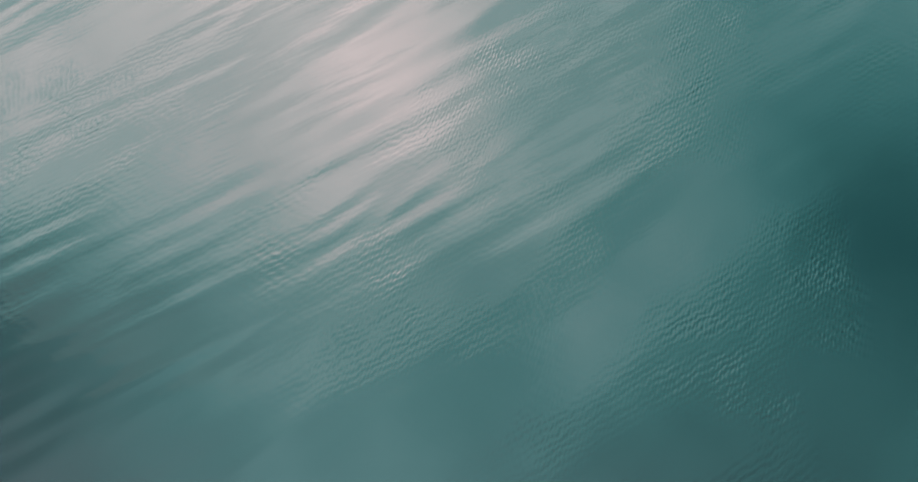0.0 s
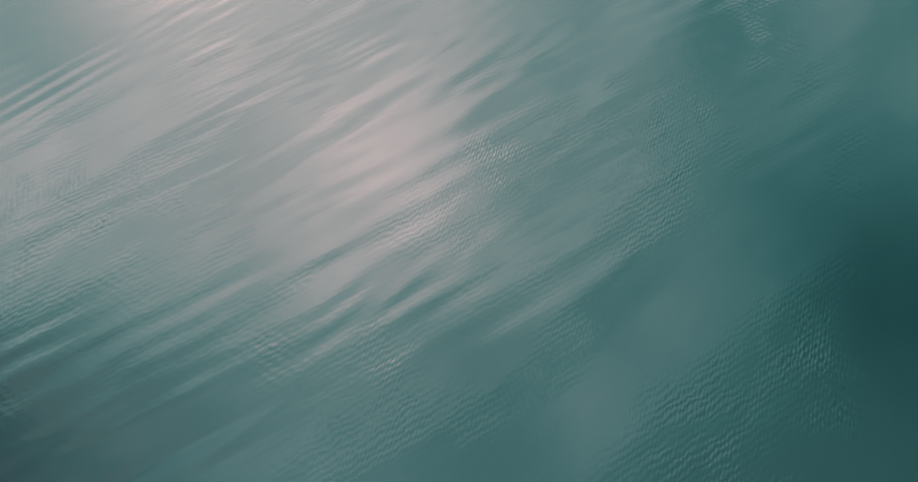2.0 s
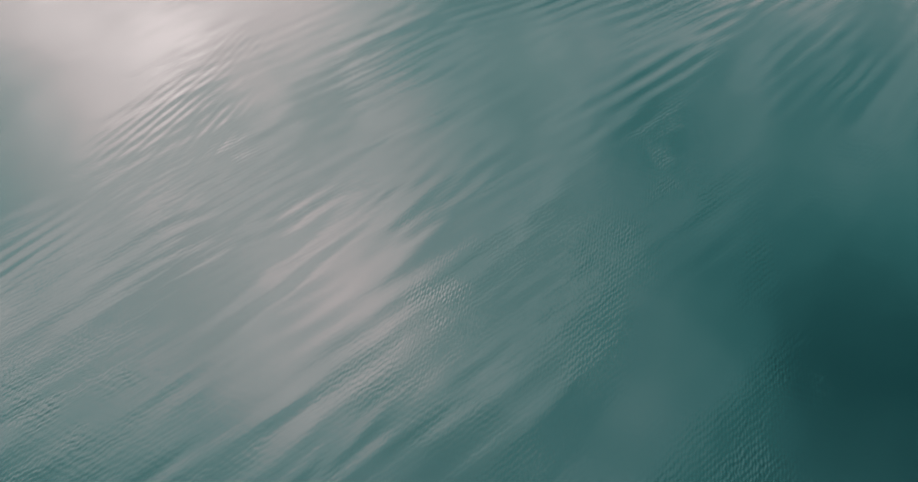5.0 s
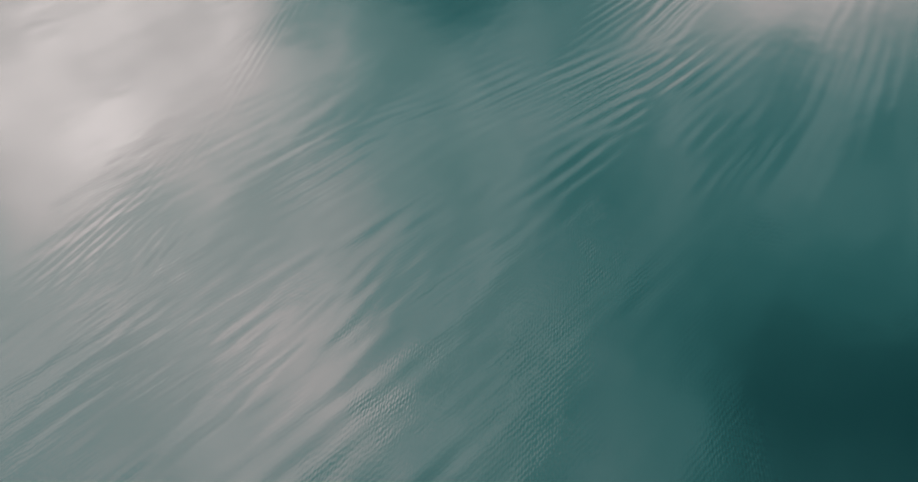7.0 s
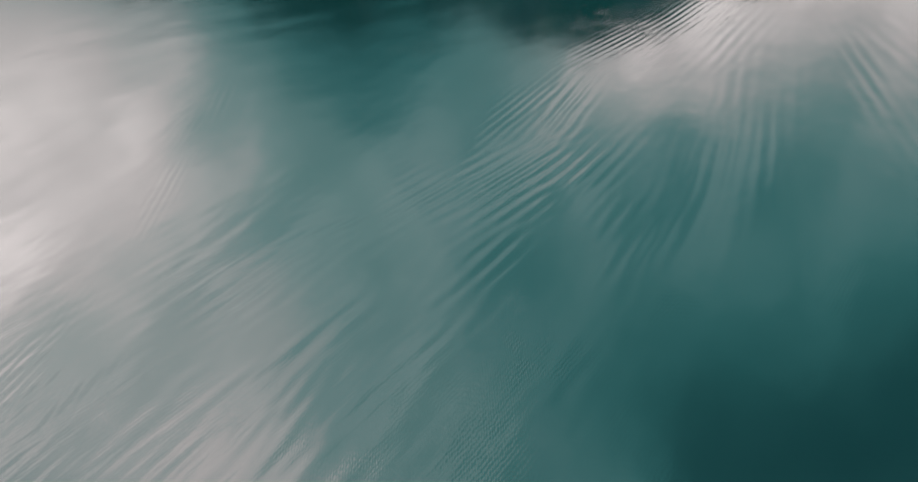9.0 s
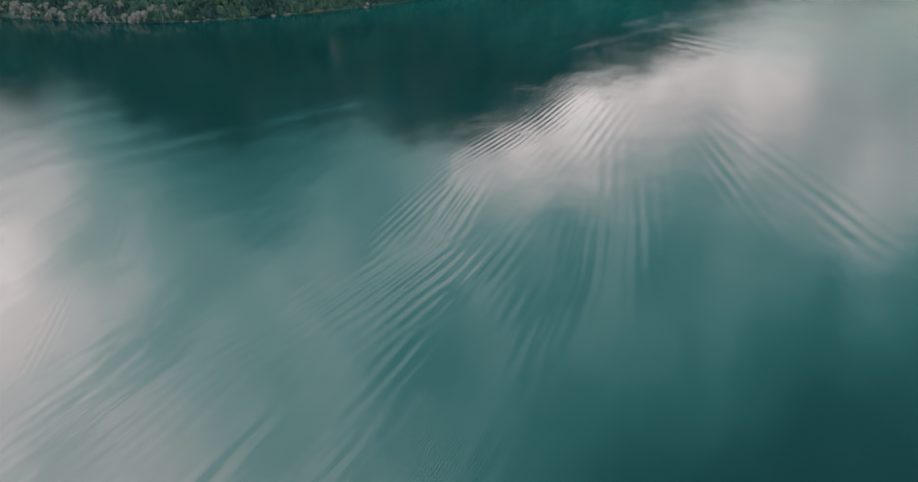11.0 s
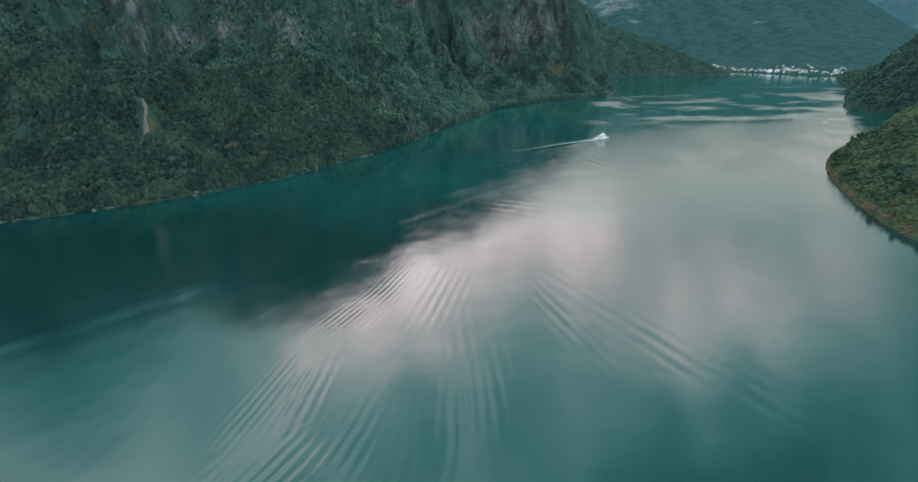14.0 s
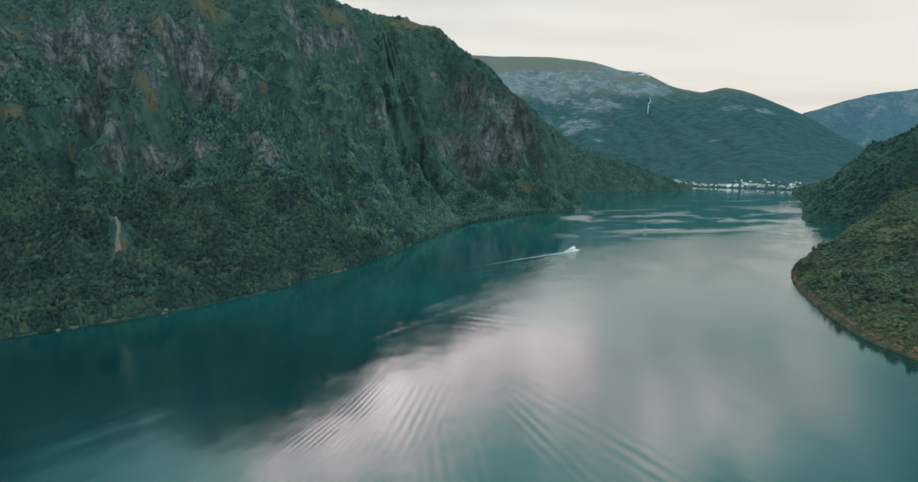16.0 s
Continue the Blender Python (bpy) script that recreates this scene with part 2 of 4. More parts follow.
def hillside_material(name, green, green2, rock, rock2, straw, steep=(0.5, 0.38), spots=0.64, treeline=(340, 470), wood=0.0, relief=0.8, grain=1.0):
    """Woods and heath where the slope is gentle, bare streaked rock where it is steep."""
    m, n, o = material(name)
    geo = n.add("ShaderNodeNewGeometry")
    pos = n.scaled(geo.outputs["Position"], (grain, grain, grain))
    nz = n.add("ShaderNodeSeparateXYZ", Vector=geo.outputs["Normal"]).outputs["Z"]
    coarse, mid, fine = n.noise(pos, 0.012, 4.0), n.noise(pos, 0.06, 5.0, 0.6), n.noise(pos, 0.35, 5.0, 0.65)
    leaf = n.mix(n.ramp(mid, 0.35, 0.65), green, green2)
    height = n.add("ShaderNodeSeparateXYZ", Vector=geo.outputs["Position"]).outputs["Z"]
    alpine = n.ramp(n.math("ADD", height, n.math("MULTIPLY", n.math("SUBTRACT", mid, 0.5), 160.0)), treeline[0], treeline[1])
    leaf = n.mix(n.ramp(coarse, spots, spots + 0.1), leaf, straw)
    leaf = n.mix(n.math("MULTIPLY", alpine, 0.7), leaf, straw)
    streak = n.noise(n.scaled(pos, (1.0, 1.0, 0.26)), 0.13, 6.0, 0.7)
    faces = n.noise(n.scaled(pos, (1.0, 1.0, 0.45)), 0.04, 4.0, 0.6)
    ledge = n.noise(n.scaled(pos, (0.5, 0.5, 2.0)), 0.07, 4.0, 0.6)
    # cracks run mostly down the face, their shade darkened into the stone colour
    crack = n.noise(n.scaled(pos, (1.0, 1.0, 0.6)), 0.06, 5.0, 0.6, 0.3)
    gap = n.ramp(n.math("ABSOLUTE", n.math("SUBTRACT", crack, 0.5)), 0.0, 0.05)
    shade = n.math("ADD", n.math("MULTIPLY", streak, 0.42), n.math("ADD", n.math("MULTIPLY", faces, 0.38), n.math("MULTIPLY", ledge, 0.2)))
    stone = n.mix(n.math("MULTIPLY", n.ramp(shade, 0.40, 0.62), n.math("ADD", 0.4, n.math("MULTIPLY", gap, 0.6))), rock, rock2)
    tilt = n.math("ADD", nz, n.math("MULTIPLY", n.math("SUBTRACT", fine, 0.5), 0.34))
    tilt = n.math("ADD", tilt, n.math("MULTIPLY", n.math("SUBTRACT", mid, 0.5), 0.6))
    tilt = n.math("ADD", tilt, n.math("MULTIPLY", n.math("SUBTRACT", ledge, 0.5), 0.7))
    tilt = n.math("ADD", tilt, n.math("MULTIPLY", n.math("SUBTRACT", coarse, 0.5), 0.6))
    tilt = n.math("ADD", n.math("SUBTRACT", tilt, n.math("MULTIPLY", alpine, 0.14)), wood)
    for name_, share in (("cliff", -0.62),):
        given = n.add("ShaderNodeAttribute")
        given.attribute_name = name_
        tilt = n.math("ADD", tilt, n.math("MULTIPLY", given.outputs["Fac"], share))
    autumn = n.add("ShaderNodeAttribute")
    autumn.attribute_name = "autumn"
    leaf = n.mix(n.ramp(n.math("ADD", autumn.outputs["Fac"], n.math("MULTIPLY", n.math("SUBTRACT", fine, 0.5), 0.8)), 0.25, 1.0, 0.0, 0.6), leaf, (0.12, 0.095, 0.045))
    bare = n.ramp(tilt, steep[1], steep[0], 1.0, 0.0)
    colour = n.mix(bare, leaf, stone)
    bump = n.add("ShaderNodeBump", Height=n.math("ADD", n.math("MULTIPLY", fine, 1.2), n.math("ADD", streak, n.math("MULTIPLY", gap, 0.8))), Distance=3.0, Strength=relief)
    p = n.add("ShaderNodeBsdfPrincipled", Base_Color=colour, Roughness=0.95, Normal=bump.outputs[0])
    p.inputs["Specular IOR Level"].default_value = 0.1
    n.put(o.inputs[0], p)
    return m


def foliage_material(name, a, b, c):
    m, n, o = material(name)
    geo = n.add("ShaderNodeNewGeometry")
    rand = geo.outputs["Random Per Island"]
    fine = n.noise(geo.outputs["Position"], 1.1, 4.0, 0.7)
    colour = n.mix(n.ramp(rand, 0.1, 0.9), a, b)
    colour = n.mix(n.ramp(rand, 0.965, 1.0), colour, c)
    # stands of different trees
    stand = n.noise(geo.outputs["Position"], 0.03, 4.0, 0.6)
    colour = n.mix(n.ramp(stand, 0.36, 0.64), n.mix(1.0, colour, (0.6, 0.7, 0.73), "MULTIPLY"), n.mix(1.0, colour, (1.48, 1.3, 1.05), "MULTIPLY"))
    colour = n.mix(n.ramp(fine, 0.3, 0.7), n.mix(1.0, colour, (0.7, 0.74, 0.74), "MULTIPLY"), colour)
    bump = n.add("ShaderNodeBump", Height=fine, Distance=1.2, Strength=0.9)
    p = n.add("ShaderNodeBsdfPrincipled", Base_Color=colour, Roughness=0.9, Normal=bump.outputs[0])
    p.inputs["Specular IOR Level"].default_value = 0.15
    n.put(o.inputs[0], p)
    return m


def plain_material(name, colour, rough=0.6, vary=0.2, scale=0.8, metal=0.0):
    m, n, o = material(name)
    pos = n.add("ShaderNodeNewGeometry").outputs["Position"]
    fine = n.noise(pos, scale, 5.0, 0.6)
    dark = tuple(c * (1 - vary) for c in colour)
    col = n.mix(n.ramp(fine, 0.3, 0.7), dark, colour)
    bump = n.add("ShaderNodeBump", Height=fine, Distance=0.05, Strength=0.4)
    p = n.add("ShaderNodeBsdfPrincipled", Base_Color=col, Roughness=rough, Metallic=metal, Normal=bump.outputs[0])
    n.put(o.inputs[0], p)
    return m


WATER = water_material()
HILL_NEAR = hillside_material("wooded_cliff", (0.024, 0.056, 0.051), (0.048, 0.09, 0.075), (0.026, 0.04, 0.042),
                              (0.15, 0.166, 0.164), (0.105, 0.1, 0.055), (0.5, 0.38), 0.68, wood=0.36)
# haze of distance is painted in as paler, bluer base colours
HILL_FAR = hillside_material("hazed_far_fell", (0.014, 0.048, 0.051), (0.027, 0.071, 0.073), (0.055, 0.09, 0.102),
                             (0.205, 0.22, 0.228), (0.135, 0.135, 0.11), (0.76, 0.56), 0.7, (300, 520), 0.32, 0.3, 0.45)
HILL_RIGHT = hillside_material("heath_slope", (0.035, 0.06, 0.042), (0.06, 0.085, 0.05), (0.05, 0.045, 0.035),
                               (0.13, 0.11, 0.08), (0.1, 0.08, 0.035), (0.5, 0.35), 0.6)
# bluest of the fells: the haze of distance is in its base colour
HILL_BLUE = hillside_material("hazed_distant_fell", (0.055, 0.125, 0.155), (0.07, 0.15, 0.18), (0.1, 0.17, 0.2),
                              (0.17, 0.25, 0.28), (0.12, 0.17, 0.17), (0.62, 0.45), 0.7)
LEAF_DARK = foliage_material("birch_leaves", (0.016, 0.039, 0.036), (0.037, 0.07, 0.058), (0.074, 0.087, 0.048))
# paler, bluer copy of the birch leaves, with haze put into its colour
LEAF_MID = foliage_material("hazed_leaves", (0.031, 0.078, 0.073), (0.062, 0.12, 0.105), (0.1, 0.13, 0.08))
LEAF_WARM = foliage_material("hill_leaves", (0.046, 0.082, 0.06), (0.08, 0.12, 0.078), (0.11, 0.115, 0.06))
BRACKEN = foliage_material("rusty_bracken", (0.08, 0.07, 0.03), (0.125, 0.095, 0.04), (0.16, 0.11, 0.05))


# ---- terrain ----
def lattice_noise(x, y, seed):
    """Smooth gradient noise in the plane, about -0.7 to 0.7."""
    xi, yi = np.floor(x).astype(np.int64), np.floor(y).astype(np.int64)
    fx, fy = x - xi, y - yi

    def corner(i, j):
        h = ((xi + i) * 374761393 + (yi + j) * 668265263 + seed * 1442695041) & 0x7FFFFFFF
        h = ((h ^ (h >> 13)) * 1274126177) & 0x7FFFFFFF
        a = ((h ^ (h >> 16)) & 0xFFFF) / 65536 * 2 * np.pi
        return np.cos(a) * (fx - i) + np.sin(a) * (fy - j)

    u, v = fx ** 3 * (fx * (fx * 6 - 15) + 10), fy ** 3 * (fy * (fy * 6 - 15) + 10)
    a = corner(0, 0) * (1 - u) + corner(1, 0) * u
    b = corner(0, 1) * (1 - u) + corner(1, 1) * u
    return a * (1 - v) + b * v


def fbm(x, y, seed, octaves=5, gain=0.5, ridged=False):
    total, amp = 0.0, 1.0
    for k in range(octaves):
        n = lattice_noise(x * 2 ** k, y * 2 ** k, seed + k)
        total = total + amp * ((0.35 - np.abs(n)) * 1.6 if ridged else n)
        amp *= gain
    return total


def along(points, n, soft=0):
    """n points evenly along a polyline; all columns are carried."""
    p = np.array(points, float)
    s = np.concatenate([[0], np.cumsum(np.linalg.norm(np.diff(p[:, :2], axis=0), axis=1))])
    q = np.stack([np.interp(np.linspace(0, s[-1], n), s, p[:, k]) for k in range(p.shape[1])], 1)
    for _ in range(soft):
        q[1:-1] = (q[:-2] + 2 * q[1:-1] + q[2:]) / 4
    return q


def sheet(name, X, Y, Z, mat, smooth=True):
    """A grid of points as one mesh."""
    nu, nv = X.shape
    me = bpy.data.meshes.new(name)
    co = np.stack([X, Y, Z], -1).reshape(-1, 3)
    i = np.arange(nu * nv).reshape(nu, nv)
    quads = np.stack([i[:-1, :-1], i[1:, :-1], i[1:, 1:], i[:-1, 1:]], -1).reshape(-1, 4)
    e1, e2 = co[quads[0, 1]] - co[quads[0, 0]], co[quads[0, 3]] - co[quads[0, 0]]
    if np.cross(e1, e2)[2] < 0:
        quads = quads[:, ::-1]
    me.vertices.add(len(co))
    me.vertices.foreach_set("co", co.astype(np.float32).ravel())
    me.loops.add(quads.size)
    me.loops.foreach_set("vertex_index", quads.ravel().astype(np.int32))
    me.polygons.add(len(quads))
    me.polygons.foreach_set("loop_start", np.arange(0, quads.size, 4, dtype=np.int32))
    me.update(calc_edges=True)
    me.polygons.foreach_set("use_smooth", np.full(len(quads), smooth))
    me.materials.append(mat)
    return new(name, me)


def bearing(az, dist, height):
    """A ridge point: degrees left of the axis, metres off, metres up."""
    a = radians(az)
    return (-math.sin(a) * dist, math.cos(a) * dist, height)


def slope(shore, ridge, nu, nv, steps, gully, rough, seed, backfall=0.5, ledges=0, clefts=(), set_back=(), hollow=None, even=1.0):
    """Land from a shoreline up to a ridge and a way down behind it.
    steps: the profile as (share of the way, share of the height)."""
    S, R = along(shore, nu, 6), along(ridge, nu, 6)
    if set_back:
        # the crest lies farther back and higher by these shares, bearing by bearing
        k = np.interp(np.degrees(np.arctan2(-R[:, 0], R[:, 1])), *np.array(sorted(set_back), float).T)
        R = np.stack([R[:, 0] * k, R[:, 1] * k, 120 + (R[:, 2] - 120) * k], 1)
    s = np.linspace(0, 1, nu) * np.linalg.norm(np.diff(S, axis=0), axis=1).sum()
    v = np.concatenate([np.linspace(-0.015, 1.0, int(nv * 0.85)), np.linspace(1.0, 1.5, nv - int(nv * 0.85) + 1)[1:]])
    V, SS = np.meshgrid(v, s)
    H = R[:, 2][:, None]
    X = S[:, 0][:, None] * (1 - V) + R[:, 0][:, None] * V
    Y = S[:, 1][:, None] * (1 - V) + R[:, 1][:, None] * V
    warp = fbm(SS / 140, V * 2, seed + 40, 4) * 0.16 * even
    k = np.array(steps, float)
    inside = np.clip(V + warp * np.clip(V * 4, 0, 1) * np.clip((1 - V) * 4, 0, 1), 0, 1)
    share = np.interp(inside, k[:, 0], k[:, 1])
    if hollow is not None:
        # past this line the slope hangs lower between foot and crest
        share = share - np.clip((S[:, 1][:, None] - hollow) / 260, 0, 1) * 0.17 * np.sin(np.pi * inside ** 0.8)
    Z = H * share
    Z = np.where(V > 1, H * (1 - (V - 1) * backfall * 2), Z)
    env = np.clip(V * 5, 0, 1) * np.where(V > 1, 0.15, np.clip((1.04 - V) * 4, 0.15, 1))
    big = np.minimum(1, H / 150)
    # buttresses and gullies run down the slope
    for wave, size, stretch in gully:
        lean = fbm(SS / 400, V * 0.8, seed + 19, 2) * 1.6
        g = fbm(SS / wave + lean * V, V * stretch, seed, 3, 0.5, True)
        Z = Z + (g - 0.4) * size * env * big
    Z = Z + fbm(X / 55, Y / 55, seed + 7, 5, 0.55) * rough * np.clip(V * 10, 0, 1) * np.clip((1.1 - V) * 3, 0.3, 1) * np.clip(big, 0.3, 1)
    # single clefts (sides 0) and edges of buttresses (the side that stands proud is 1 or -1)
    far_side = np.linspace(0, 1, nu)[:, None] * s[-1]
    for line, deep, wide, side in clefts:
        k = np.array(sorted(line, key=lambda q: q[1]))
        d = (far_side - np.interp(V, k[:, 1], k[:, 0]) * s[-1] + fbm(V * 22, V * 0 + deep, seed + 81, 3) * wide * 0.8) / wide
        fade = np.clip((V - k[0, 1] + 0.06) * 14, 0, 1) * np.clip((k[-1, 1] + 0.06 - V) * 14, 0, 1)
        shape = side * d * 1.6 if side else -1.0
        Z = Z + deep * shape * np.exp(-0.5 * d * d) * fade
    if ledges:
        # cliffs break into ledges and risers
        zz = Z / ledges + fbm(X / 90, Y / 90, seed + 61, 3) * 1.5
        f = zz - np.floor(zz)
        f = np.clip((f - 0.45) / 0.5, 0, 1)
        riser = f * f * (3 - 2 * f) - (zz - np.floor(zz))
        where = np.clip(fbm(X / 120, Y / 120, seed + 71, 3) * 3 + 0.35, 0, 1) * np.clip((V - 0.2) * 5, 0, 1) * np.clip((1.02 - V) * 5, 0, 1) * np.clip((1450 - Y) / 300, 0.15, 1)
        Z = Z + riser * ledges * 0.75 * where
    Z = Z + np.clip(V * 60, 0, 1) * 2.0 * (1 + even * fbm(X / 20, Y / 20, seed + 3, 2))
    Z = np.where(V <= 0, -3.0 + V * 100, Z)
    return X, Y, Z, V


# left bank: a wooded mountainside with cliffs
WEST_SHORE = [(-900, 210), (-640, 340), (-452, 395), (-404, 398), (-345, 409), (-290, 438), (-246, 479), (-212, 510), (-164, 576),
              (-140, 632), (-109, 694), (-82, 777), (-35, 953), (15, 1098), (99, 1226), (169, 1287), (221, 1307), (252, 1400), (270, 1560)]
WEST_RIDGE = [bearing(*b) for b in (
    (84, 1150, 60), (68, 900, 60), (55, 960, 105), (48, 1130, 205), (40, 1290, 315), (32, 1330, 358), (24, 1275, 360), (16, 1300, 378),
    (9, 1480, 404), (7, 1800, 448), (1.9, 1750, 412), (-0.4, 1700, 341), (-2.3, 1650, 308), (-3.7, 1600, 262), (-5.5, 1570, 188), (-7.4, 1550, 114),
    (-9, 1600, 60))]
WEST_STEPS = ((0, 0), (0.012, 0.02), (0.3, 0.24), (0.42, 0.36), (0.5, 0.55), (0.6, 0.64), (0.68, 0.8), (0.85, 0.92), (1, 1))
# buttress edges and clefts: (along the shore, up the slope) from top to foot, depth, width, proud side
WEST_CLEFTS = (
    (((0.496, 0.656), (0.478, 0.588), (0.458, 0.52), (0.428, 0.418)), 30, 22, 1), (((0.514, 0.588), (0.474, 0.512), (0.446, 0.429), (0.429, 0.377)), 32, 24, -1),
    (((0.514, 0.584), (0.508, 0.54), (0.512, 0.489)), 24, 10, 0), (((0.579, 0.628), (0.571, 0.504), (0.577, 0.445), (0.574, 0.38)), 36, 24, -1),
    (((0.582, 0.628), (0.58, 0.445), (0.562, 0.2)), 24, 12, 0), (((0.655, 0.656), (0.658, 0.425), (0.651, 0.301), (0.644, 0.177)), 28, 18, -1),
    (((0.741, 0.568), (0.748, 0.441), (0.745, 0.349)), 22, 16, 0),
    (((0.7, 0.6), (0.704, 0.42), (0.7, 0.25)), 22, 20, -1),
    (((0.422, 0.461), (0.426, 0.42), (0.419, 0.333)), 14, 9, 0))
# bare cliffs and patches of autumn grass: x, y, z, reach, reach up or down
CLIFFS_NEAR = (
    (-558, 926, 265, 62, 53), (-513, 955, 264, 83, 53), (-459, 983, 281, 62, 48), (-514, 831, 218, 43, 22), (-896, 211, -5, 21, 23),
    (-443, 867, 157, 34, 26), (-398, 799, 133, 17, 20), (-348, 982, 232, 21, 42), (-310, 956, 213, 20, 40), (-316, 1019, 241, 16, 33),
    (-368, 874, 100, 27, 17), (-316, 888, 114, 20, 19), (-262, 898, 126, 28, 12), (-231, 891, 108, 24, 18), (-215, 849, 88, 18, 17),
)
CLIFFS_FAR = (
    (-235, 1149, 290, 37, 23), (-197, 1235, 303, 40, 18), (-257, 1132, 331, 33, 23), (-143, 1127, 165, 13, 50), (-112, 1142, 141, 20, 61),
    (-124, 1035, 87, 16, 28), (12, 1605, 214, 36, 50), (49, 1534, 167, 54, 61), (95, 1559, 197, 35, 55), (109, 1495, 134, 41, 46),
    (-28, 1510, 121, 57, 47), (-61, 1151, 83, 26, 36), (20, 1504, 97, 57, 46), (-175, 1287, 283, 13, 21), (-57, 1635, 280, 21, 12),
)
WEST_CLIFFS = CLIFFS_NEAR + CLIFFS_FAR
WEST_AUTUMN = (
    (-467, 751, 160, 21, 7), (-416, 966, 261, 21, 9), (-388, 897, 179, 11, 12), (-395, 899, 206, 19, 9), (-349, 1030, 320, 30, 18),
    (-227, 1255, 346, 37, 18), (-188, 1280, 329, 23, 12), (-73, 1753, 415, 97, 13), (-443, 804, 121, 8, 8), (-203, 776, 71, 9, 7),
    (-268, 552, 46, 7, 7), (-246, 480, 1, 9, 2), (-223, 596, 21, 8, 5), (-187, 587, 18, 8, 4), (-568, 930, 268, 12, 8),
    (139, 1420, 39, 16, 10), (-385, 948, 278, 17, 18),
)
west = slope(WEST_SHORE, WEST_RIDGE, 700, 300, WEST_STEPS, ((190, 70, 0.7), (70, 22, 1.2)), 17, 11, ledges=34, clefts=WEST_CLEFTS, hollow=860)
# crags: the cliffs are broken at a finer scale than the slope
crags = np.maximum(patches(CLIFFS_NEAR, *west[:3]), 0.75 * patches(CLIFFS_FAR, *west[:3]))
west[2][:] += crags * (fbm(west[0] / 15, west[1] / 15 + west[2] / 22, 131, 4, 0.6, True) - 0.4) * 6.5 * np.clip((1500 - west[1]) / 350, 0.25, 1)


def mark(ob, name, values):
    ob.data.attributes.new(name, "FLOAT", "POINT").data.foreach_set("value", values.ravel().astype(np.float32))


west_mountain = tagged(sheet("mountain_west", *west[:3], HILL_NEAR), "steep wooded mountainside with grey cliffs above the fjord",
                       "mountain", kind="structure")
mark(west_mountain, "cliff", crags)
mark(west_mountain, "autumn", patches(WEST_AUTUMN, *west[:3]))

# low wooded point beyond it
MID_SHORE = [(255, 1560), (300, 1780), (335, 1846), (395, 1839), (498, 1870), (600, 1862), (640, 1905), (600, 2010)]
MID_RIDGE = [bearing(*b) for b in ((-5, 2000, 240), (-7, 2050, 190), (-9, 2080, 130), (-12, 2060, 92), (-14, 2040, 66), (-16.2, 2020, 36), (-17.5, 2010, 14), (-17.8, 2120, 12))]
mid = slope(MID_SHORE, MID_RIDGE, 140, 50, ((0, 0), (0.05, 0.06), (0.5, 0.6), (1, 1)), ((120, 14, 1),), 8, 23)
tagged(sheet("headland_wooded", *mid[:3], HILL_NEAR), "low dark green wooded point running into the fjord", "headland", kind="structure")

# the fell behind the village
NORTH_SHORE = [(-300, 2350), (250, 2300), (520, 2250), (650, 2190), (703, 2030), (778, 1955), (848, 1895), (890, 1850), (1100, 1840), (1400, 1960)]
NORTH_RIDGE = [bearing(*b) for b in (
    (12, 3100, 560), (2, 3050, 520), (-3.2, 3000, 492), (-7.4, 2950, 480), (-10.6, 2900, 452), (-12.8, 2850, 409), (-14.6, 2800, 396), (-16.8, 2750, 333),
    (-19, 2700, 306), (-20.6, 2700, 325), (-22.7, 2680, 292), (-24.7, 2660, 248), (-26.4, 2650, 208), (-28, 2650, 159), (-30, 2650, 102), (-33, 2650, 80),
    (-38, 2650, 90))]
north = slope(NORTH_SHORE, NORTH_RIDGE, 300, 150, ((0, 0), (0.03, 0.015), (0.2, 0.07), (0.4, 0.26), (0.6, 0.48), (0.8, 0.73), (0.92, 0.9), (1, 1)),
              ((330, 34, 0.6), (130, 7, 0.8)), 3, 31, even=0.3, set_back=((0, 1.5), (-26, 1.5), (-33, 1.3)))
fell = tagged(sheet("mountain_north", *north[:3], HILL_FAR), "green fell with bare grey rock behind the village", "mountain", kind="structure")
FELL_SLABS = (
    (282, 3920, 454, 317, 164), (540, 3875, 439, 316, 163), (310, 3173, 200, 171, 88), (659, 3492, 306, 191, 98), (598, 3033, 147, 37, 43),
    (953, 3753, 421, 208, 64), (938, 4103, 535, 284, 35), (480, 3302, 217, 224, 77), (1300, 3359, 294, 77, 33), (1459, 3345, 279, 78, 27),
)
mark(fell, "cliff", patches(FELL_SLABS, *north[:3]))

# blue fell far down the valley
FAR_SHORE = [(1500, 3300), (2000, 3150), (2600, 2900), (3400, 2600)]
FAR_RIDGE = [bearing(*b) for b in (
    (-24, 4300, 240), (-26.3, 4250, 295), (-27.7, 4250, 324), (-29.8, 4200, 364), (-32.8, 4200, 390), (-37, 4200, 430), (-46, 4300, 430))]
far = slope(FAR_SHORE, FAR_RIDGE, 160, 80, ((0, 0), (0.1, 0.05), (0.5, 0.34), (0.8, 0.68), (1, 1)), ((300, 40, 0.8),), 7, 47, even=0.3)
tagged(sheet("mountain_distant", *far[:3], HILL_BLUE), "blue-green fell far down the valley, haze painted into its colour", "mountain", kind="structure")

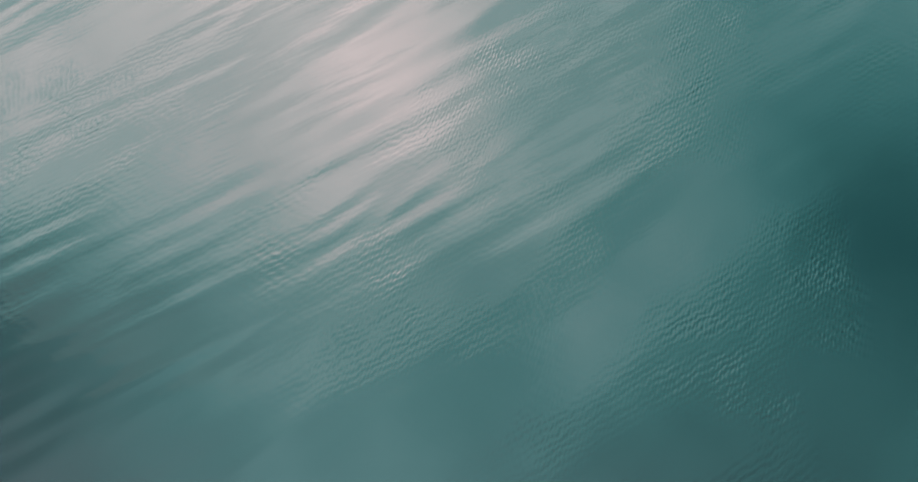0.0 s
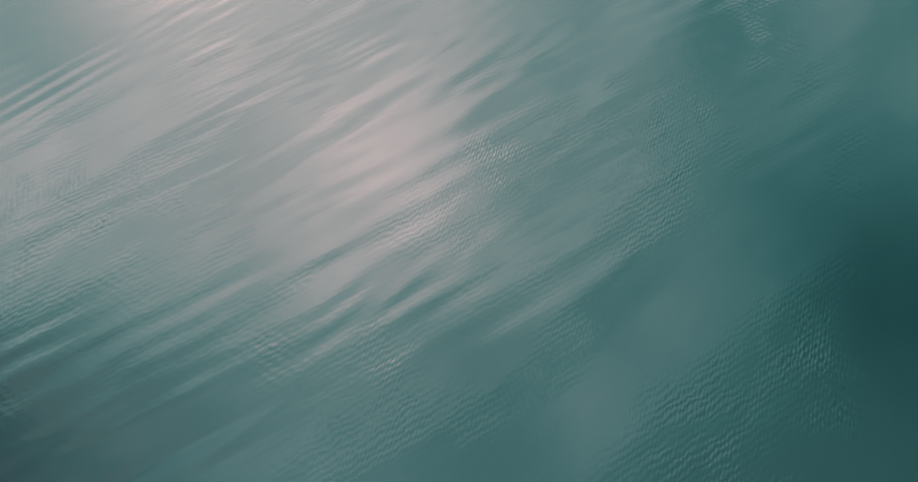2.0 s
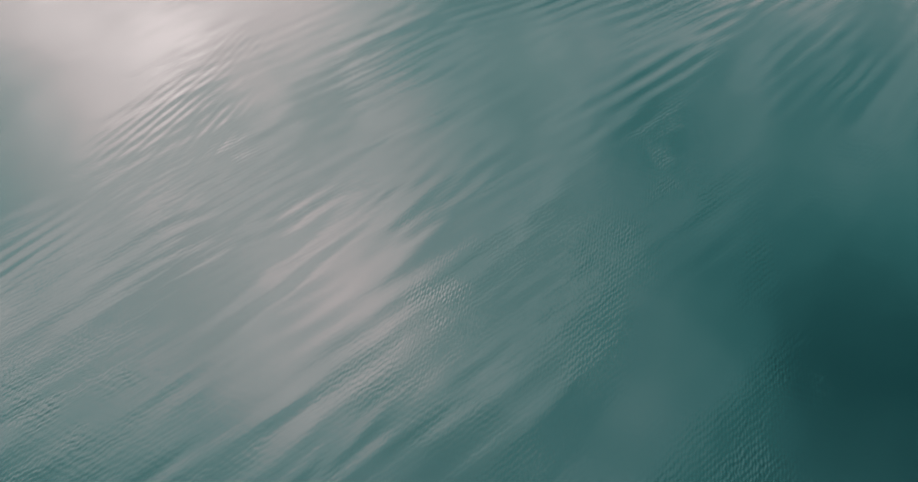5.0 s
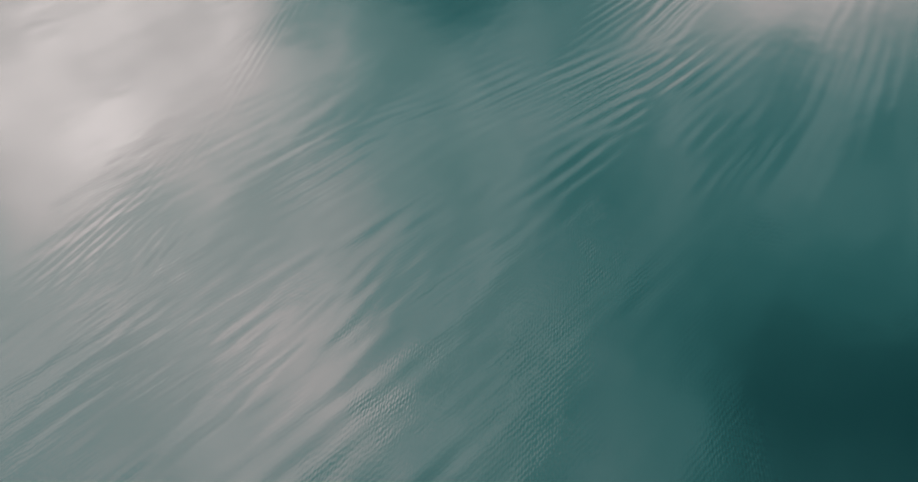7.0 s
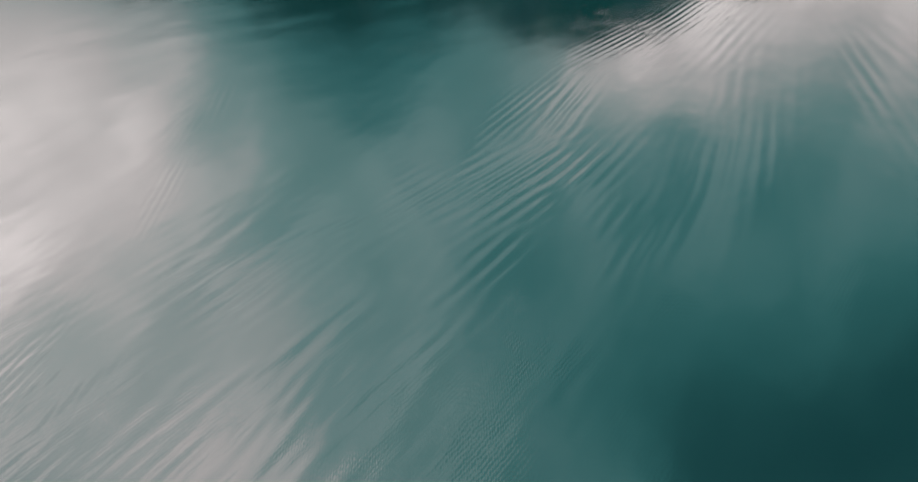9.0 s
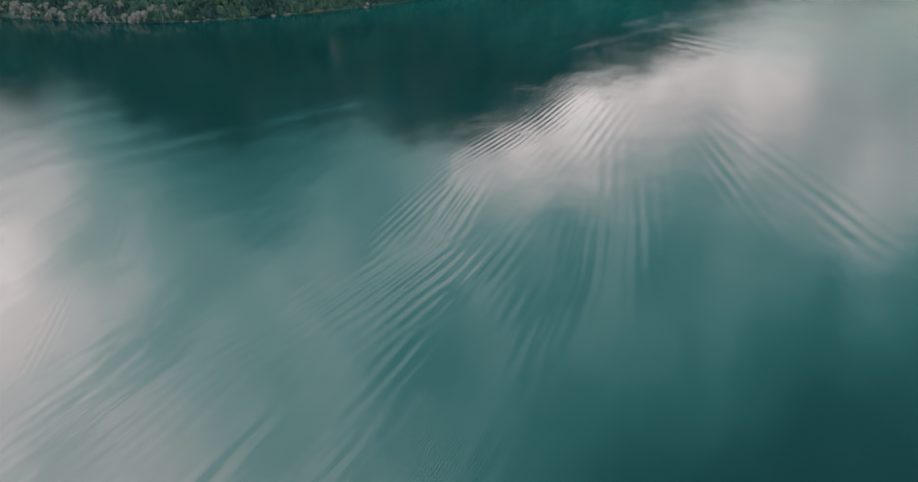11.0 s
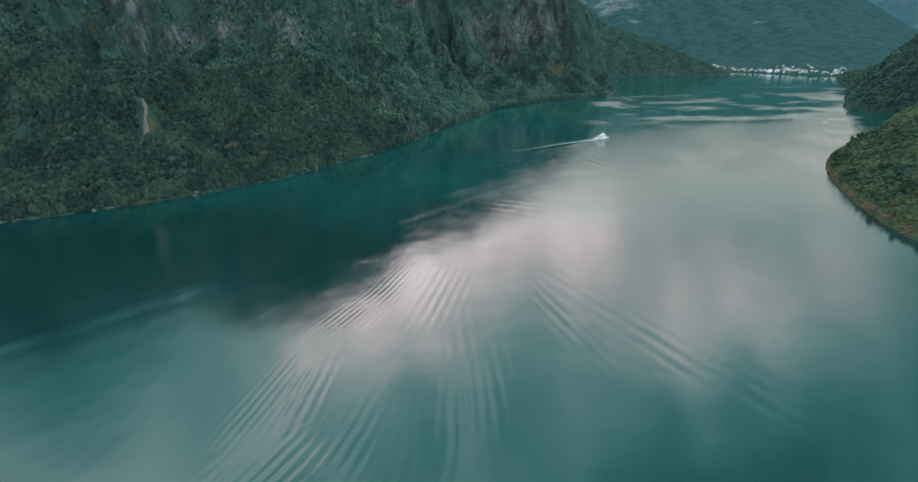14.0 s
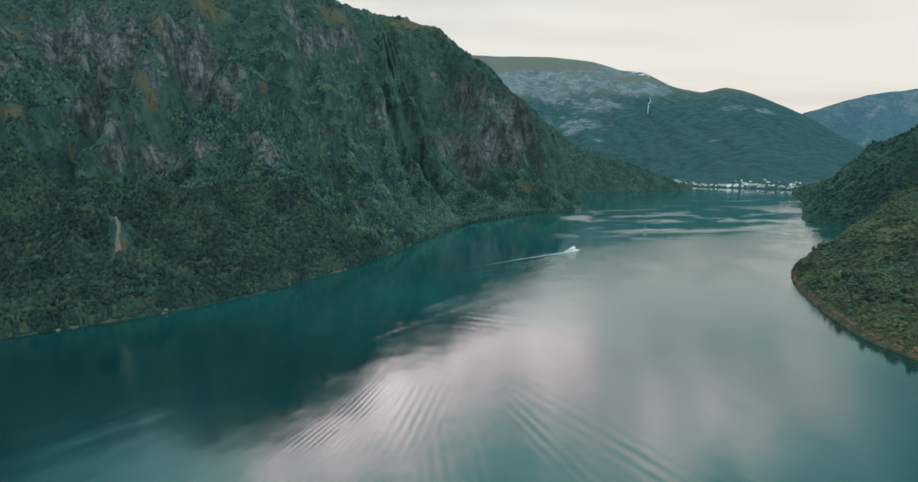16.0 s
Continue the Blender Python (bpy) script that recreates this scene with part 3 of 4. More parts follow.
# right bank: a wooded hill with a bushy foreshore, and the next hill behind the inlet
EAST_SHORE = [(520, -500), (330, 60), (262, 330), (253, 385), (250, 425), (254, 450), (262, 495), (283, 572), (303, 628), (318, 660), (352, 700), (420, 780), (500, 880),
              (545, 950), (575, 1010)]
EAST_RIDGE = [(1100, -500, 130), (800, 60, 105), (560, 330, 96), (520, 420, 94), (500, 470, 92), (470, 530, 88), (450, 575, 80), (430, 610, 72), (420, 640, 64),
              (440, 680, 62), (500, 740, 75), (600, 820, 110), (750, 900, 150), (900, 980, 180)]
east = slope(EAST_SHORE, EAST_RIDGE, 330, 130, ((0, 0), (0.04, 0.05), (0.5, 0.52), (1, 1)), ((90, 12, 1), (40, 5, 1)), 7, 53)
tagged(sheet("hill_east", *east[:3], HILL_RIGHT), "green hillside with a rusty bracken foreshore", "hill", kind="structure")
NEXT_SHORE = [(660, 940), (605, 990), (566, 1050), (549, 1097), (560, 1140), (590, 1195), (640, 1300), (731, 1472), (800, 1650), (880, 1850), (1000, 1950)]
NEXT_RIDGE = [bearing(*b) for b in ((-42, 1150, 230), (-38, 1200, 200), (-34.5, 1250, 160), (-33, 1300, 142), (-31, 1400, 118), (-29.2, 1480, 72), (-28, 1600, 46), (-27.4, 1800, 30), (-27.2, 2000, 26))]
nxt = slope(NEXT_SHORE, NEXT_RIDGE, 170, 80, ((0, 0), (0.05, 0.06), (0.5, 0.55), (1, 1)), ((110, 16, 1),), 8, 61)
tagged(sheet("hill_behind_inlet", *nxt[:3], HILL_NEAR), "dark wooded hill beyond a small inlet", "hill", kind="structure")

# ---- water ----
# trains of ripples: the boat's old wake as it spreads over the fjord
WAKE_NEAR = [  # x, y, crest bearing, length, crests to a side, reach along, slope
    (-74.7, 145.3, 73, 3.59, 3.0, 15, 0.050),
    (-57.7, 160.8, 73, 3.85, 3.0, 21, 0.060),
    (-40.5, 182.1, 81, 4.01, 2.2, 18, 0.050),
    (-73.4, 207.0, 83, 2.92, 2.5, 20, 0.050),
    (-59.0, 215.9, 89, 3.83, 2.0, 20, 0.045),
    (-10.4, 212.0, 92, 4.13, 2.2, 29, 0.036),
    (-0.8, 230.0, 95, 4.43, 2.0, 34, 0.032),
    (-20.3, 156.4, 84, 4.00, 2.0, 14, 0.035),
    (-47.2, 128.8, 81, 4.28, 1.8, 12, 0.040),
]
WAKE_LEFT = [  # x, y, crest bearing, length, crests to a side, reach along, slope
    (-90.7, 124.2, 66, 3.33, 2.0, 15, 0.022),
    (-92.3, 104.6, 80, 3.70, 2.0, 15, 0.022),
    (-145.8, 120.1, 117, 2.02, 2.0, 29, 0.050),
    (-164.0, 168.0, 120, 2.79, 2.0, 20, 0.045),
    (-119.6, 47.3, 100, 2.05, 3.0, 12, 0.070),
    (-108.2, 54.5, 109, 2.15, 2.5, 10, 0.050),
    (-126.3, 74.3, 108, 1.89, 3.0, 10, 0.035),
    (-63.9, 64.1, 94, 3.61, 2.5, 12, 0.022),
    (-74.4, 55.8, 86, 3.64, 1.5, 10, 0.022),
    (-87.0, 40.0, 89, 4.08, 2.5, 13, 0.022),
    (-69.5, 35.3, 84, 4.34, 1.5, 10, 0.022),
]
WAKE_OLD = [  # x, y, crest bearing, length, crests to a side, reach along, slope
    (-84.6, 23.3, 83, 2.45, 2.5, 11, 0.022),
    (-106.3, 3.2, 91, 2.89, 2.0, 12, 0.050),
    (-72.7, 38.0, 87, 5.26, 1.8, 21, 0.014),
    (-83.1, 10.1, 85, 6.37, 1.5, 18, 0.010),
    (-73.2, 51.4, 82, 4.67, 1.8, 13, 0.012),
    (-108.4, 23.7, 93, 2.54, 2.5, 14, 0.022),
    (-98.7, 38.8, 89, 3.04, 2.0, 10, 0.022),
    (-37.5, 19.6, 91, 3.47, 1.2, 12, 0.022),
    (-65.6, -4.0, 82, 7.11, 1.2, 15, 0.012),
]
WAKE_ARM = [  # x, y, crest bearing, length, crests to a side, reach along, slope
    (66.3, 266.8, -64, 8.42, 1.2, 57, 0.026),
    (30.9, 289.5, -73, 5.58, 1.4, 46, 0.026),
    (-0.8, 255.7, 96, 5.80, 2.5, 66, 0.02),
    (-20.1, 311.3, 82, 4.38, 3.0, 37, 0.035),
    (-41.9, 312.0, 77, 2.72, 3.5, 29, 0.050),
    (-58.5, 276.9, 73, 2.64, 3.0, 22, 0.050),
    (-14.9, 154.5, 89, 5.16, 2.0, 19, 0.035),
    (15.2, 480.0, -26, 13.04, 2.0, 29, 0.012),
    (19.5, 432.9, 85, 3.49, 2.5, 46, 0.004),
]
WAKE_LONG = [  # x, y, crest bearing, length, crests to a side, reach along, slope
    (-158.9, 286.0, 53, 22.85, 0.8, 99, 0.009),
    (-118.0, 356.0, 56, 9.00, 1.0, 60, 0.020),
    (-10.0, 552.0, 58, 9.00, 1.0, 70, 0.014),
    (-63.8, 453.4, 55, 24.69, 0.9, 153, 0.016),
    (-200.6, 217.4, 53, 13.21, 0.8, 23, 0.003),
    (-13.7, 555.5, 53, 19.98, 1.2, 124, 0.012),
    (-49.4, 444.7, 56, 13.02, 1.0, 79, 0.011),
    (0.7, 490.0, -59, 8.00, 2.0, 45, 0.012),
    (99.2, 654.9, -68, 11.90, 2.0, 32, 0.014),
    (116.0, 705.0, -58, 8.50, 2.5, 26, 0.022),
    (98.0, 712.0, -22, 15.00, 2.5, 26, 0.020),
    (78.0, 690.0, -40, 11.00, 2.0, 22, 0.016),
]
OLD_SWELL = [(80, 5.2, 0.02), (86, 7.5, 0.018), (92, 11.0, 0.009), (77, 3.6, 0.016)]  # crest bearing, length, slope
WAKE_LINES = [  # from, to, width, strength
    (118, 780, 20, 640, 6, 0.38), (20, 640, -70, 545, 9, 0.12), (88, 740, 20, 600, 4.5, 0.28),
    (-25, 600, -48, 570, 9, 0.2), (-120, 395, -200, 300, 8, 0.07),
]
RUFFLED = [  # x, y, reach
    (-84.6, -8.1, 9), (-73.7, 4.2, 8), (-43.5, 53.8, 4.5), (-23.6, 65.9, 6), (-18, 61.6, 5), (-30.3, 12.9, 4),
    (-25.2, 8.8, 5), (-40.6, 5, 3), (-1.7, 44.1, 4), (8.2, 57.9, 5), (16.8, 56.5, 5), (7.6, 39.1, 5),
    (18.6, 38.2, 5), (-4.9, 12.8, 4), (-27.4, 85.1, 3), (-31.6, 101, 5), (-27, 97, 4), (-76.5, 60.7, 4),
    (-33.5, 105.8, 4), (-22.5, 105.2, 5), (-44.1, 65.9, 4), (-43, 49.2, 4), (-26.6, 76.3, 6), (10.9, 79.6, 4),
    (-97, 50.6, 4), (-34.9, 117.3, 5), (-62.0, 352.0, 12.0), (72.0, 742.0, 16.0), (38.0, 704.0, 16.0),
    (6.0, 560.0, 15.0),
]


def stretch(edges):
    """Grid lines: (from, to, spacing) pieces end to end."""
    return np.unique(np.round(np.concatenate([np.arange(a, b, d) for a, b, d in edges] + [[edges[-1][1]]]), 3))


def water_sheet():
    """One sheet to the horizon; the middle carries the crests as real relief."""
    gx = stretch(((-9000, -700, 900), (-700, -280, 70), (-280, -180, 1.0), (-180, -20, 0.5), (-20, 165, 0.75), (165, 960, 14), (960, 9000, 800)))
    gy = stretch(((-6000, -600, 900), (-600, -60, 90), (-60, 150, 1.0), (150, 300, 1.2), (300, 460, 1.6), (460, 820, 2.4),
                  (820, 2320, 9), (2320, 9000, 700)))
    X, Y = np.meshgrid(gx, gy, indexing="ij")
    Z = np.zeros_like(X)
    a0, a1 = np.searchsorted(gx, (-280, 165))
    b0, b1 = np.searchsorted(gy, (-60, 820))
    x, y = X[a0:a1, b0:b1], Y[a0:a1, b0:b1]
    wobble = fbm(x / 18, y / 18, 5, 3) * 0.7
    z = fbm(x / 5, y / 9, 91, 3, 0.5) * 0.016 + fbm(x / 24, y / 40, 97, 2) * 0.08
    for k, (px, py, crest, length, across, reach, tilt) in enumerate(WAKE_NEAR + WAKE_LEFT + WAKE_OLD + WAKE_ARM + WAKE_LONG):
        c = radians(crest)
        s = (x - px) * math.cos(c) + (y - py) * math.sin(c)
        q = -(x - px) * math.sin(c) + (y - py) * math.cos(c)
        near = np.exp(-0.5 * (q / (across * length * 0.75)) ** 2 - 0.5 * (s / (reach * 0.8)) ** 2)
        z += 1.05 * tilt * length / (2 * np.pi) * np.cos(2 * np.pi * q / length + wobble + k) * near
    # the oldest wake has spread into long low crests over the near bay
    for k, (crest, length, tilt) in enumerate(OLD_SWELL):
        c = radians(crest)
        q = -x * math.sin(c) + y * math.cos(c)
        s = x * math.cos(c) + y * math.sin(c)
        bunch = np.clip(0.45 + 1.9 * fbm(s / 38 + k * 7.3, q / 16, 131 + k, 3), 0, 1.3)
        bay = np.clip((x + 150) / 60, 0, 1) * np.clip((5 - x) / 40, 0, 1) * np.clip((150 - y) / 60, 0, 1)
        z += tilt * length / (2 * np.pi) * np.cos(2 * np.pi * q / length + 0.7 * wobble + k) * bunch * bay
    edge = np.clip(np.minimum(np.minimum(x + 280, 165 - x), np.minimum(y + 60, 820 - y)) / 15, 0, 1)
    Z[a0:a1, b0:b1] = z * edge
    ob = sheet("water", X, Y, Z, WATER)
    ruffle = np.zeros_like(X)
    for px, py, reach in RUFFLED:
        ruffle += 0.27 * np.exp(-0.5 * (((X - px) ** 2 + (Y - py) ** 2) / reach ** 2))
    ruffle *= np.clip(0.55 + 1.6 * fbm(X / 5, Y / 7, 211, 3), 0.05, 1.5)
    # roughened lines that the boat's wake has left
    for ax, ay, bx, by, wide, strong in WAKE_LINES:
        d = np.array((bx - ax, by - ay), float)
        t = np.clip(((X - ax) * d[0] + (Y - ay) * d[1]) / (d @ d), 0, 1)
        off = np.hypot(X - ax - t * d[0], Y - ay - t * d[1])
        ruffle += strong * np.exp(-(off / wide) ** 2) * np.clip(0.5 + 1.6 * fbm(X / 9, Y / 14, 223, 3), 0, 1.4)
    # east of the wake the open water is faintly ruffled, up to the boat and into the inlet
    east_of = ((X + 81) * 0.885 - (Y - 416) * 0.466) / 40
    ruffle += 0.35 * np.clip(east_of * 2.5 + 0.5, 0, 1) * np.clip((Y - 400) / 120, 0, 1) * np.clip((870 + 0.35 * (X - 120) - Y) / 70, 0, 1) * (X < 640) * np.clip(0.8 + 0.7 * fbm(X / 40, Y / 90, 241, 3), 0.3, 1.3)
    # a breeze off the village streaks the far reach
    streaks = np.clip(fbm((X + 0.45 * Y) / 95 + 0.8 * fbm(X / 60, Y / 150, 83, 2), (Y - 0.2 * X) / 80, 77, 5, 0.62) * 5 - 0.25, 0, 1)
    ruffle += 1.5 * streaks * np.clip((Y - 900 + X * 0.15) / 90, 0, 1) * np.clip((1500 - Y) / 250, 0.25, 1) * np.clip((X - 60) / 120, 0, 1) * (Y < 2250)
    ob.data.attributes.new("ruffle", "FLOAT", "POINT").data.foreach_set("value", ruffle.ravel().astype(np.float32))
    return ob


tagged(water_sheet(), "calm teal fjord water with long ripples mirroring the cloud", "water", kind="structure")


# ---- helpers for things ----
def part(name, bm, mat, parent, label="", smooth=False):
    """Links a bmesh as one mesh object under a thing or a part."""
    me = bpy.data.meshes.new(name)
    bm.to_mesh(me)
    bm.free()
    me.materials.append(mat)
    if smooth:
        me.polygons.foreach_set("use_smooth", np.ones(len(me.polygons), bool))
    ob = new(name, me)
    ob.parent = parent
    return tagged(ob, label)


def box(sx, sy, sz, at=(0, 0, 0), bevel=0.0, turn=0.0, bm=None):
    bm = bm or bmesh.new()
    made = bmesh.ops.create_cube(bm, size=1, matrix=pose(*at, 0, 0, turn) @ Matrix.Diagonal((sx, sy, sz, 1)))
    if bevel:
        edges = list({e for v in made["verts"] for e in v.link_edges})
        bmesh.ops.bevel(bm, geom=edges, offset=bevel, segments=2, affect="EDGES", profile=0.5)
    return bm


def rod(r, h, at=(0, 0, 0), tip=None, sides=10, m=None, bm=None):
    bm = bm or bmesh.new()
    bmesh.ops.create_cone(bm, cap_ends=True, segments=sides, radius1=r, radius2=r if tip is None else tip, depth=h,
                          matrix=m or pose(at[0], at[1], at[2] + h / 2))
    return bm


def triangles(name, co, tri, mat, smooth=False):
    """A mesh from arrays of points and triangles."""
    me = bpy.data.meshes.new(name)
    me.vertices.add(len(co))
    me.vertices.foreach_set("co", co.astype(np.float32).ravel())
    me.loops.add(tri.size)
    me.loops.foreach_set("vertex_index", tri.ravel().astype(np.int32))
    me.polygons.add(len(tri))
    me.polygons.foreach_set("loop_start", np.arange(0, tri.size, 3, dtype=np.int32))
    me.update(calc_edges=True)
    me.polygons.foreach_set("use_smooth", np.full(len(tri), smooth))
    me.materials.append(mat)
    return me


def lump(level, jitter, rng, flat=-0.35):
    """A knobbly clump: points and triangles, open underneath."""
    bm = bmesh.new()
    bmesh.ops.create_icosphere(bm, subdivisions=level, radius=1)
    co = np.array([v.co for v in bm.verts])
    tri = np.array([[v.index for v in f.verts] for f in bm.faces])
    bm.free()
    co = co * (1 + rng.uniform(-jitter, jitter, (len(co), 1)))
    keep = co[tri][:, :, 2].mean(1) > flat
    return co, tri[keep]


def scatter(land, count, v0, v1, rng, flattest=0.0, accept=None):
    """Random places on a slope between two shares of the way up: points and upward share of the normal."""
    X, Y, Z, V = land
    P = np.stack([X, Y, Z], -1)
    du, dv = P[1:, :-1] - P[:-1, :-1], P[:-1, 1:] - P[:-1, :-1]
    n = np.cross(du, dv)
    area = np.linalg.norm(n, axis=-1)
    nz = np.abs(n[..., 2]) / np.maximum(area, 1e-9)
    v = V[:-1, :-1]
    weight = area * (v >= v0) * (v <= v1) * (nz > flattest)
    if accept is not None:
        weight = weight * accept(X[:-1, :-1], Y[:-1, :-1], Z[:-1, :-1])
    flat = weight.ravel() / weight.sum()
    pick = rng.choice(len(flat), count, p=flat)
    i, j = np.unravel_index(pick, weight.shape)
    a, b = rng.random((count, 1)), rng.random((count, 1))
    return P[i, j] + du[i, j] * a + dv[i, j] * b, nz[i, j]


def clumps(name, places, sizes, mat, rng, level, jitter, tall, label, category, flat=-0.35, sink=0.0, smooth=False):
    """Many knobbly clumps as one object of stuff."""
    kinds = [lump(level, jitter, rng, flat) for _ in range(6)]
    cos, tris, base = [], [], 0
    which = rng.integers(0, len(kinds), len(places))
    for k, (co, tri) in enumerate(kinds):
        at, r = places[which == k], sizes[which == k]
        if not len(at):
            continue
        turn = rng.uniform(0, 2 * np.pi, len(at))
        c, s = np.cos(turn)[:, None], np.sin(turn)[:, None]
        wide = r * rng.uniform(0.85, 1.15, len(at))
        high = r * rng.uniform(tall[0], tall[1], len(at))
        x = (co[None, :, 0] * c - co[None, :, 1] * s) * wide[:, None] + at[:, :1]
        y = (co[None, :, 0] * s + co[None, :, 1] * c) * wide[:, None] + at[:, 1:2]
        z = (co[None, :, 2] + sink) * high[:, None] + at[:, 2:]
        cos.append(np.stack([x, y, z], -1).reshape(-1, 3))
        t = tri[None] + (np.arange(len(at)) * len(co))[:, None, None] + base
        tris.append(t.reshape(-1, 3))
        base += len(at) * len(co)
    me = triangles(name, np.concatenate(cos), np.concatenate(tris), mat, smooth)
    return tagged(new(name, me), label, category, kind="stuff")


rng = np.random.default_rng(8)

# ---- woods ----
# bare scars through the woods: from, to, width
SCARS = (((-362, 716), (-268, 547), 5.5), ((-186, 990), (-84, 779), 2.2), ((-176, 1240), (-150, 1200), 6.0))


def off_line(x, y, a, b):
    """Distance from a line between two places."""
    a, d = np.array(a, float), np.array(b, float) - np.array(a, float)
    t = np.clip(((x - a[0]) * d[0] + (y - a[1]) * d[1]) / (d @ d), 0, 1)
    return np.hypot(x - a[0] - t * d[0], y - a[1] - t * d[1])


def wooded(x, y, z):
    open_ground = np.ones_like(x)
    for a, b, wide in SCARS:
        open_ground = open_ground * (off_line(x, y, a, b) > wide + 3.0)
    open_ground = open_ground * (1 - np.clip(patches(WEST_CLIFFS + WEST_AUTUMN, x, y, z) * 1.6 - 0.3, 0, 0.93))
    return np.clip(fbm(x / 60, y / 60, 301, 3) * 1.6 + 0.9, 0.4, 1) * open_ground


at, nz = scatter(west, 21000, 0.001, 0.3, rng, 0.4, lambda x, y, z: wooded(x, y, z) * (y < 850) * (x > -480))
clumps("woods_near", at, rng.uniform(0.9, 2.1, len(at)) * (0.75 + 0.35 * nz), LEAF_DARK, rng, 2, 0.24, (1.0, 1.7),
       "dense dark green birch woods on the steep slope", "woods", sink=0.5)
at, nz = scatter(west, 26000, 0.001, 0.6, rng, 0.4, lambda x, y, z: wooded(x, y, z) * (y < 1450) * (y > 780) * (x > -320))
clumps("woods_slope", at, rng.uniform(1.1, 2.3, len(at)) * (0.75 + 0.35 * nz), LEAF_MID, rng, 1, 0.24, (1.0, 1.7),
       "green birch scrub filling the slope", "woods", sink=0.5)
at, nz = scatter(west, 20000, 0.15, 0.62, rng, 0.4, lambda x, y, z: wooded(x, y, z) * (y <= 1000) * (x > -640))
clumps("woods_left", at, rng.uniform(1.0, 2.1, len(at)) * (0.75 + 0.35 * nz), LEAF_DARK, rng, 1, 0.24, (1.0, 1.7),
       "dark green birch scrub under the cliffs", "woods", sink=0.5)
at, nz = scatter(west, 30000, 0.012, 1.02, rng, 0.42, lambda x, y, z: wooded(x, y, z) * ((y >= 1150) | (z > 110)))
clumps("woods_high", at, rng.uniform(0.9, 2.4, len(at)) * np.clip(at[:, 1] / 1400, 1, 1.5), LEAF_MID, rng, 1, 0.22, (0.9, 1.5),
       "scattered dark green scrub and trees high on the mountain", "woods", sink=0.4)
at, nz = scatter(west, 3200, -0.0005, 0.012, rng, 0, lambda x, y, z: (x > -420) * (y < 1300))
clumps("woods_shore", at, rng.uniform(0.9, 1.9, len(at)), LEAF_DARK, rng, 2, 0.26, (1.0, 1.8),
       "dark green alders and birches overhanging the waterline", "woods", sink=0.45)
at, nz = scatter(east, 24000, 0.03, 1.1, rng, 0.3, lambda x, y, z: wooded(x, y, z) * (y > 330) * (x < 900))
clumps("woods_east", at, rng.uniform(0.6, 1.9, len(at)) ** 1.1, LEAF_WARM, rng, 1, 0.26, (0.8, 1.25),
       "green and olive woods over the near hillside", "woods", sink=0.45)
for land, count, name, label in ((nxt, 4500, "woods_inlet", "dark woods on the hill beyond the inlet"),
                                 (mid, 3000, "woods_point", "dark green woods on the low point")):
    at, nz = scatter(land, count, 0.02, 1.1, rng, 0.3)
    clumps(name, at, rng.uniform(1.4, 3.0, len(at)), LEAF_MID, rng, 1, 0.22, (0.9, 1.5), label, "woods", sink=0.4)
# ---- shore stones ----
STONE = plain_material("shore_stone", (0.13, 0.118, 0.1), 0.9, 0.55, 0.5)
EARTH = plain_material("brown_bank", (0.15, 0.1, 0.06), 0.95, 0.5, 0.4)
PALE = plain_material("pale_scree", (0.13, 0.115, 0.1), 0.9, 0.65, 0.35)
at, nz = scatter(west, 750, -0.004, 0.014, rng, 0, lambda x, y, z: (x > -520) * (0.04 + (fbm(x / 30, y / 30, 77, 2) > 0.2)))
clumps("shore_stones", at, rng.uniform(0.5, 2.0, len(at)), STONE, rng, 1, 0.3, (0.5, 0.9), "grey and tan boulders along the waterline",
       "boulders", -2, 0.2)
at, nz = scatter(west, 200, -0.002, 0.02, rng, 0, lambda x, y, z: (x < -325) * (x > -520))
clumps("shore_crag", at, rng.uniform(0.9, 3.0, len(at)), PALE, rng, 2, 0.36, (0.8, 1.5), "brown and grey broken crag at the water's edge", "crag", -2, 0.2)
at, nz = scatter(east, 700, -0.004, 0.022, rng, 0, lambda x, y, z: (y > 300) * (y < 720) * (0.15 + (fbm(x / 16, y / 16, 31, 2) > 0)))
clumps("foreshore_stones", at, rng.uniform(0.3, 1.3, len(at)), EARTH, rng, 1, 0.3, (0.5, 0.9), "brown stones on the bank of the headland",
       "boulders", -2, 0.2)


at, nz = scatter(east, 900, 0.012, 0.16, rng, 0, lambda x, y, z: (y > 330) * (y < 720) * np.clip(fbm(x / 35, y / 35, 401, 3) * 3 + 0.55, 0, 1))
clumps("bracken", at, rng.uniform(0.5, 1.2, len(at)), BRACKEN, rng, 1, 0.25, (0.6, 1.0), "rust-coloured bracken and low scrub above the bank", "bracken", sink=0.3)


# ---- single trees by the water ----
BARK = plain_material("birch_bark", (0.2, 0.18, 0.16), 0.9, 0.5, 2.0)


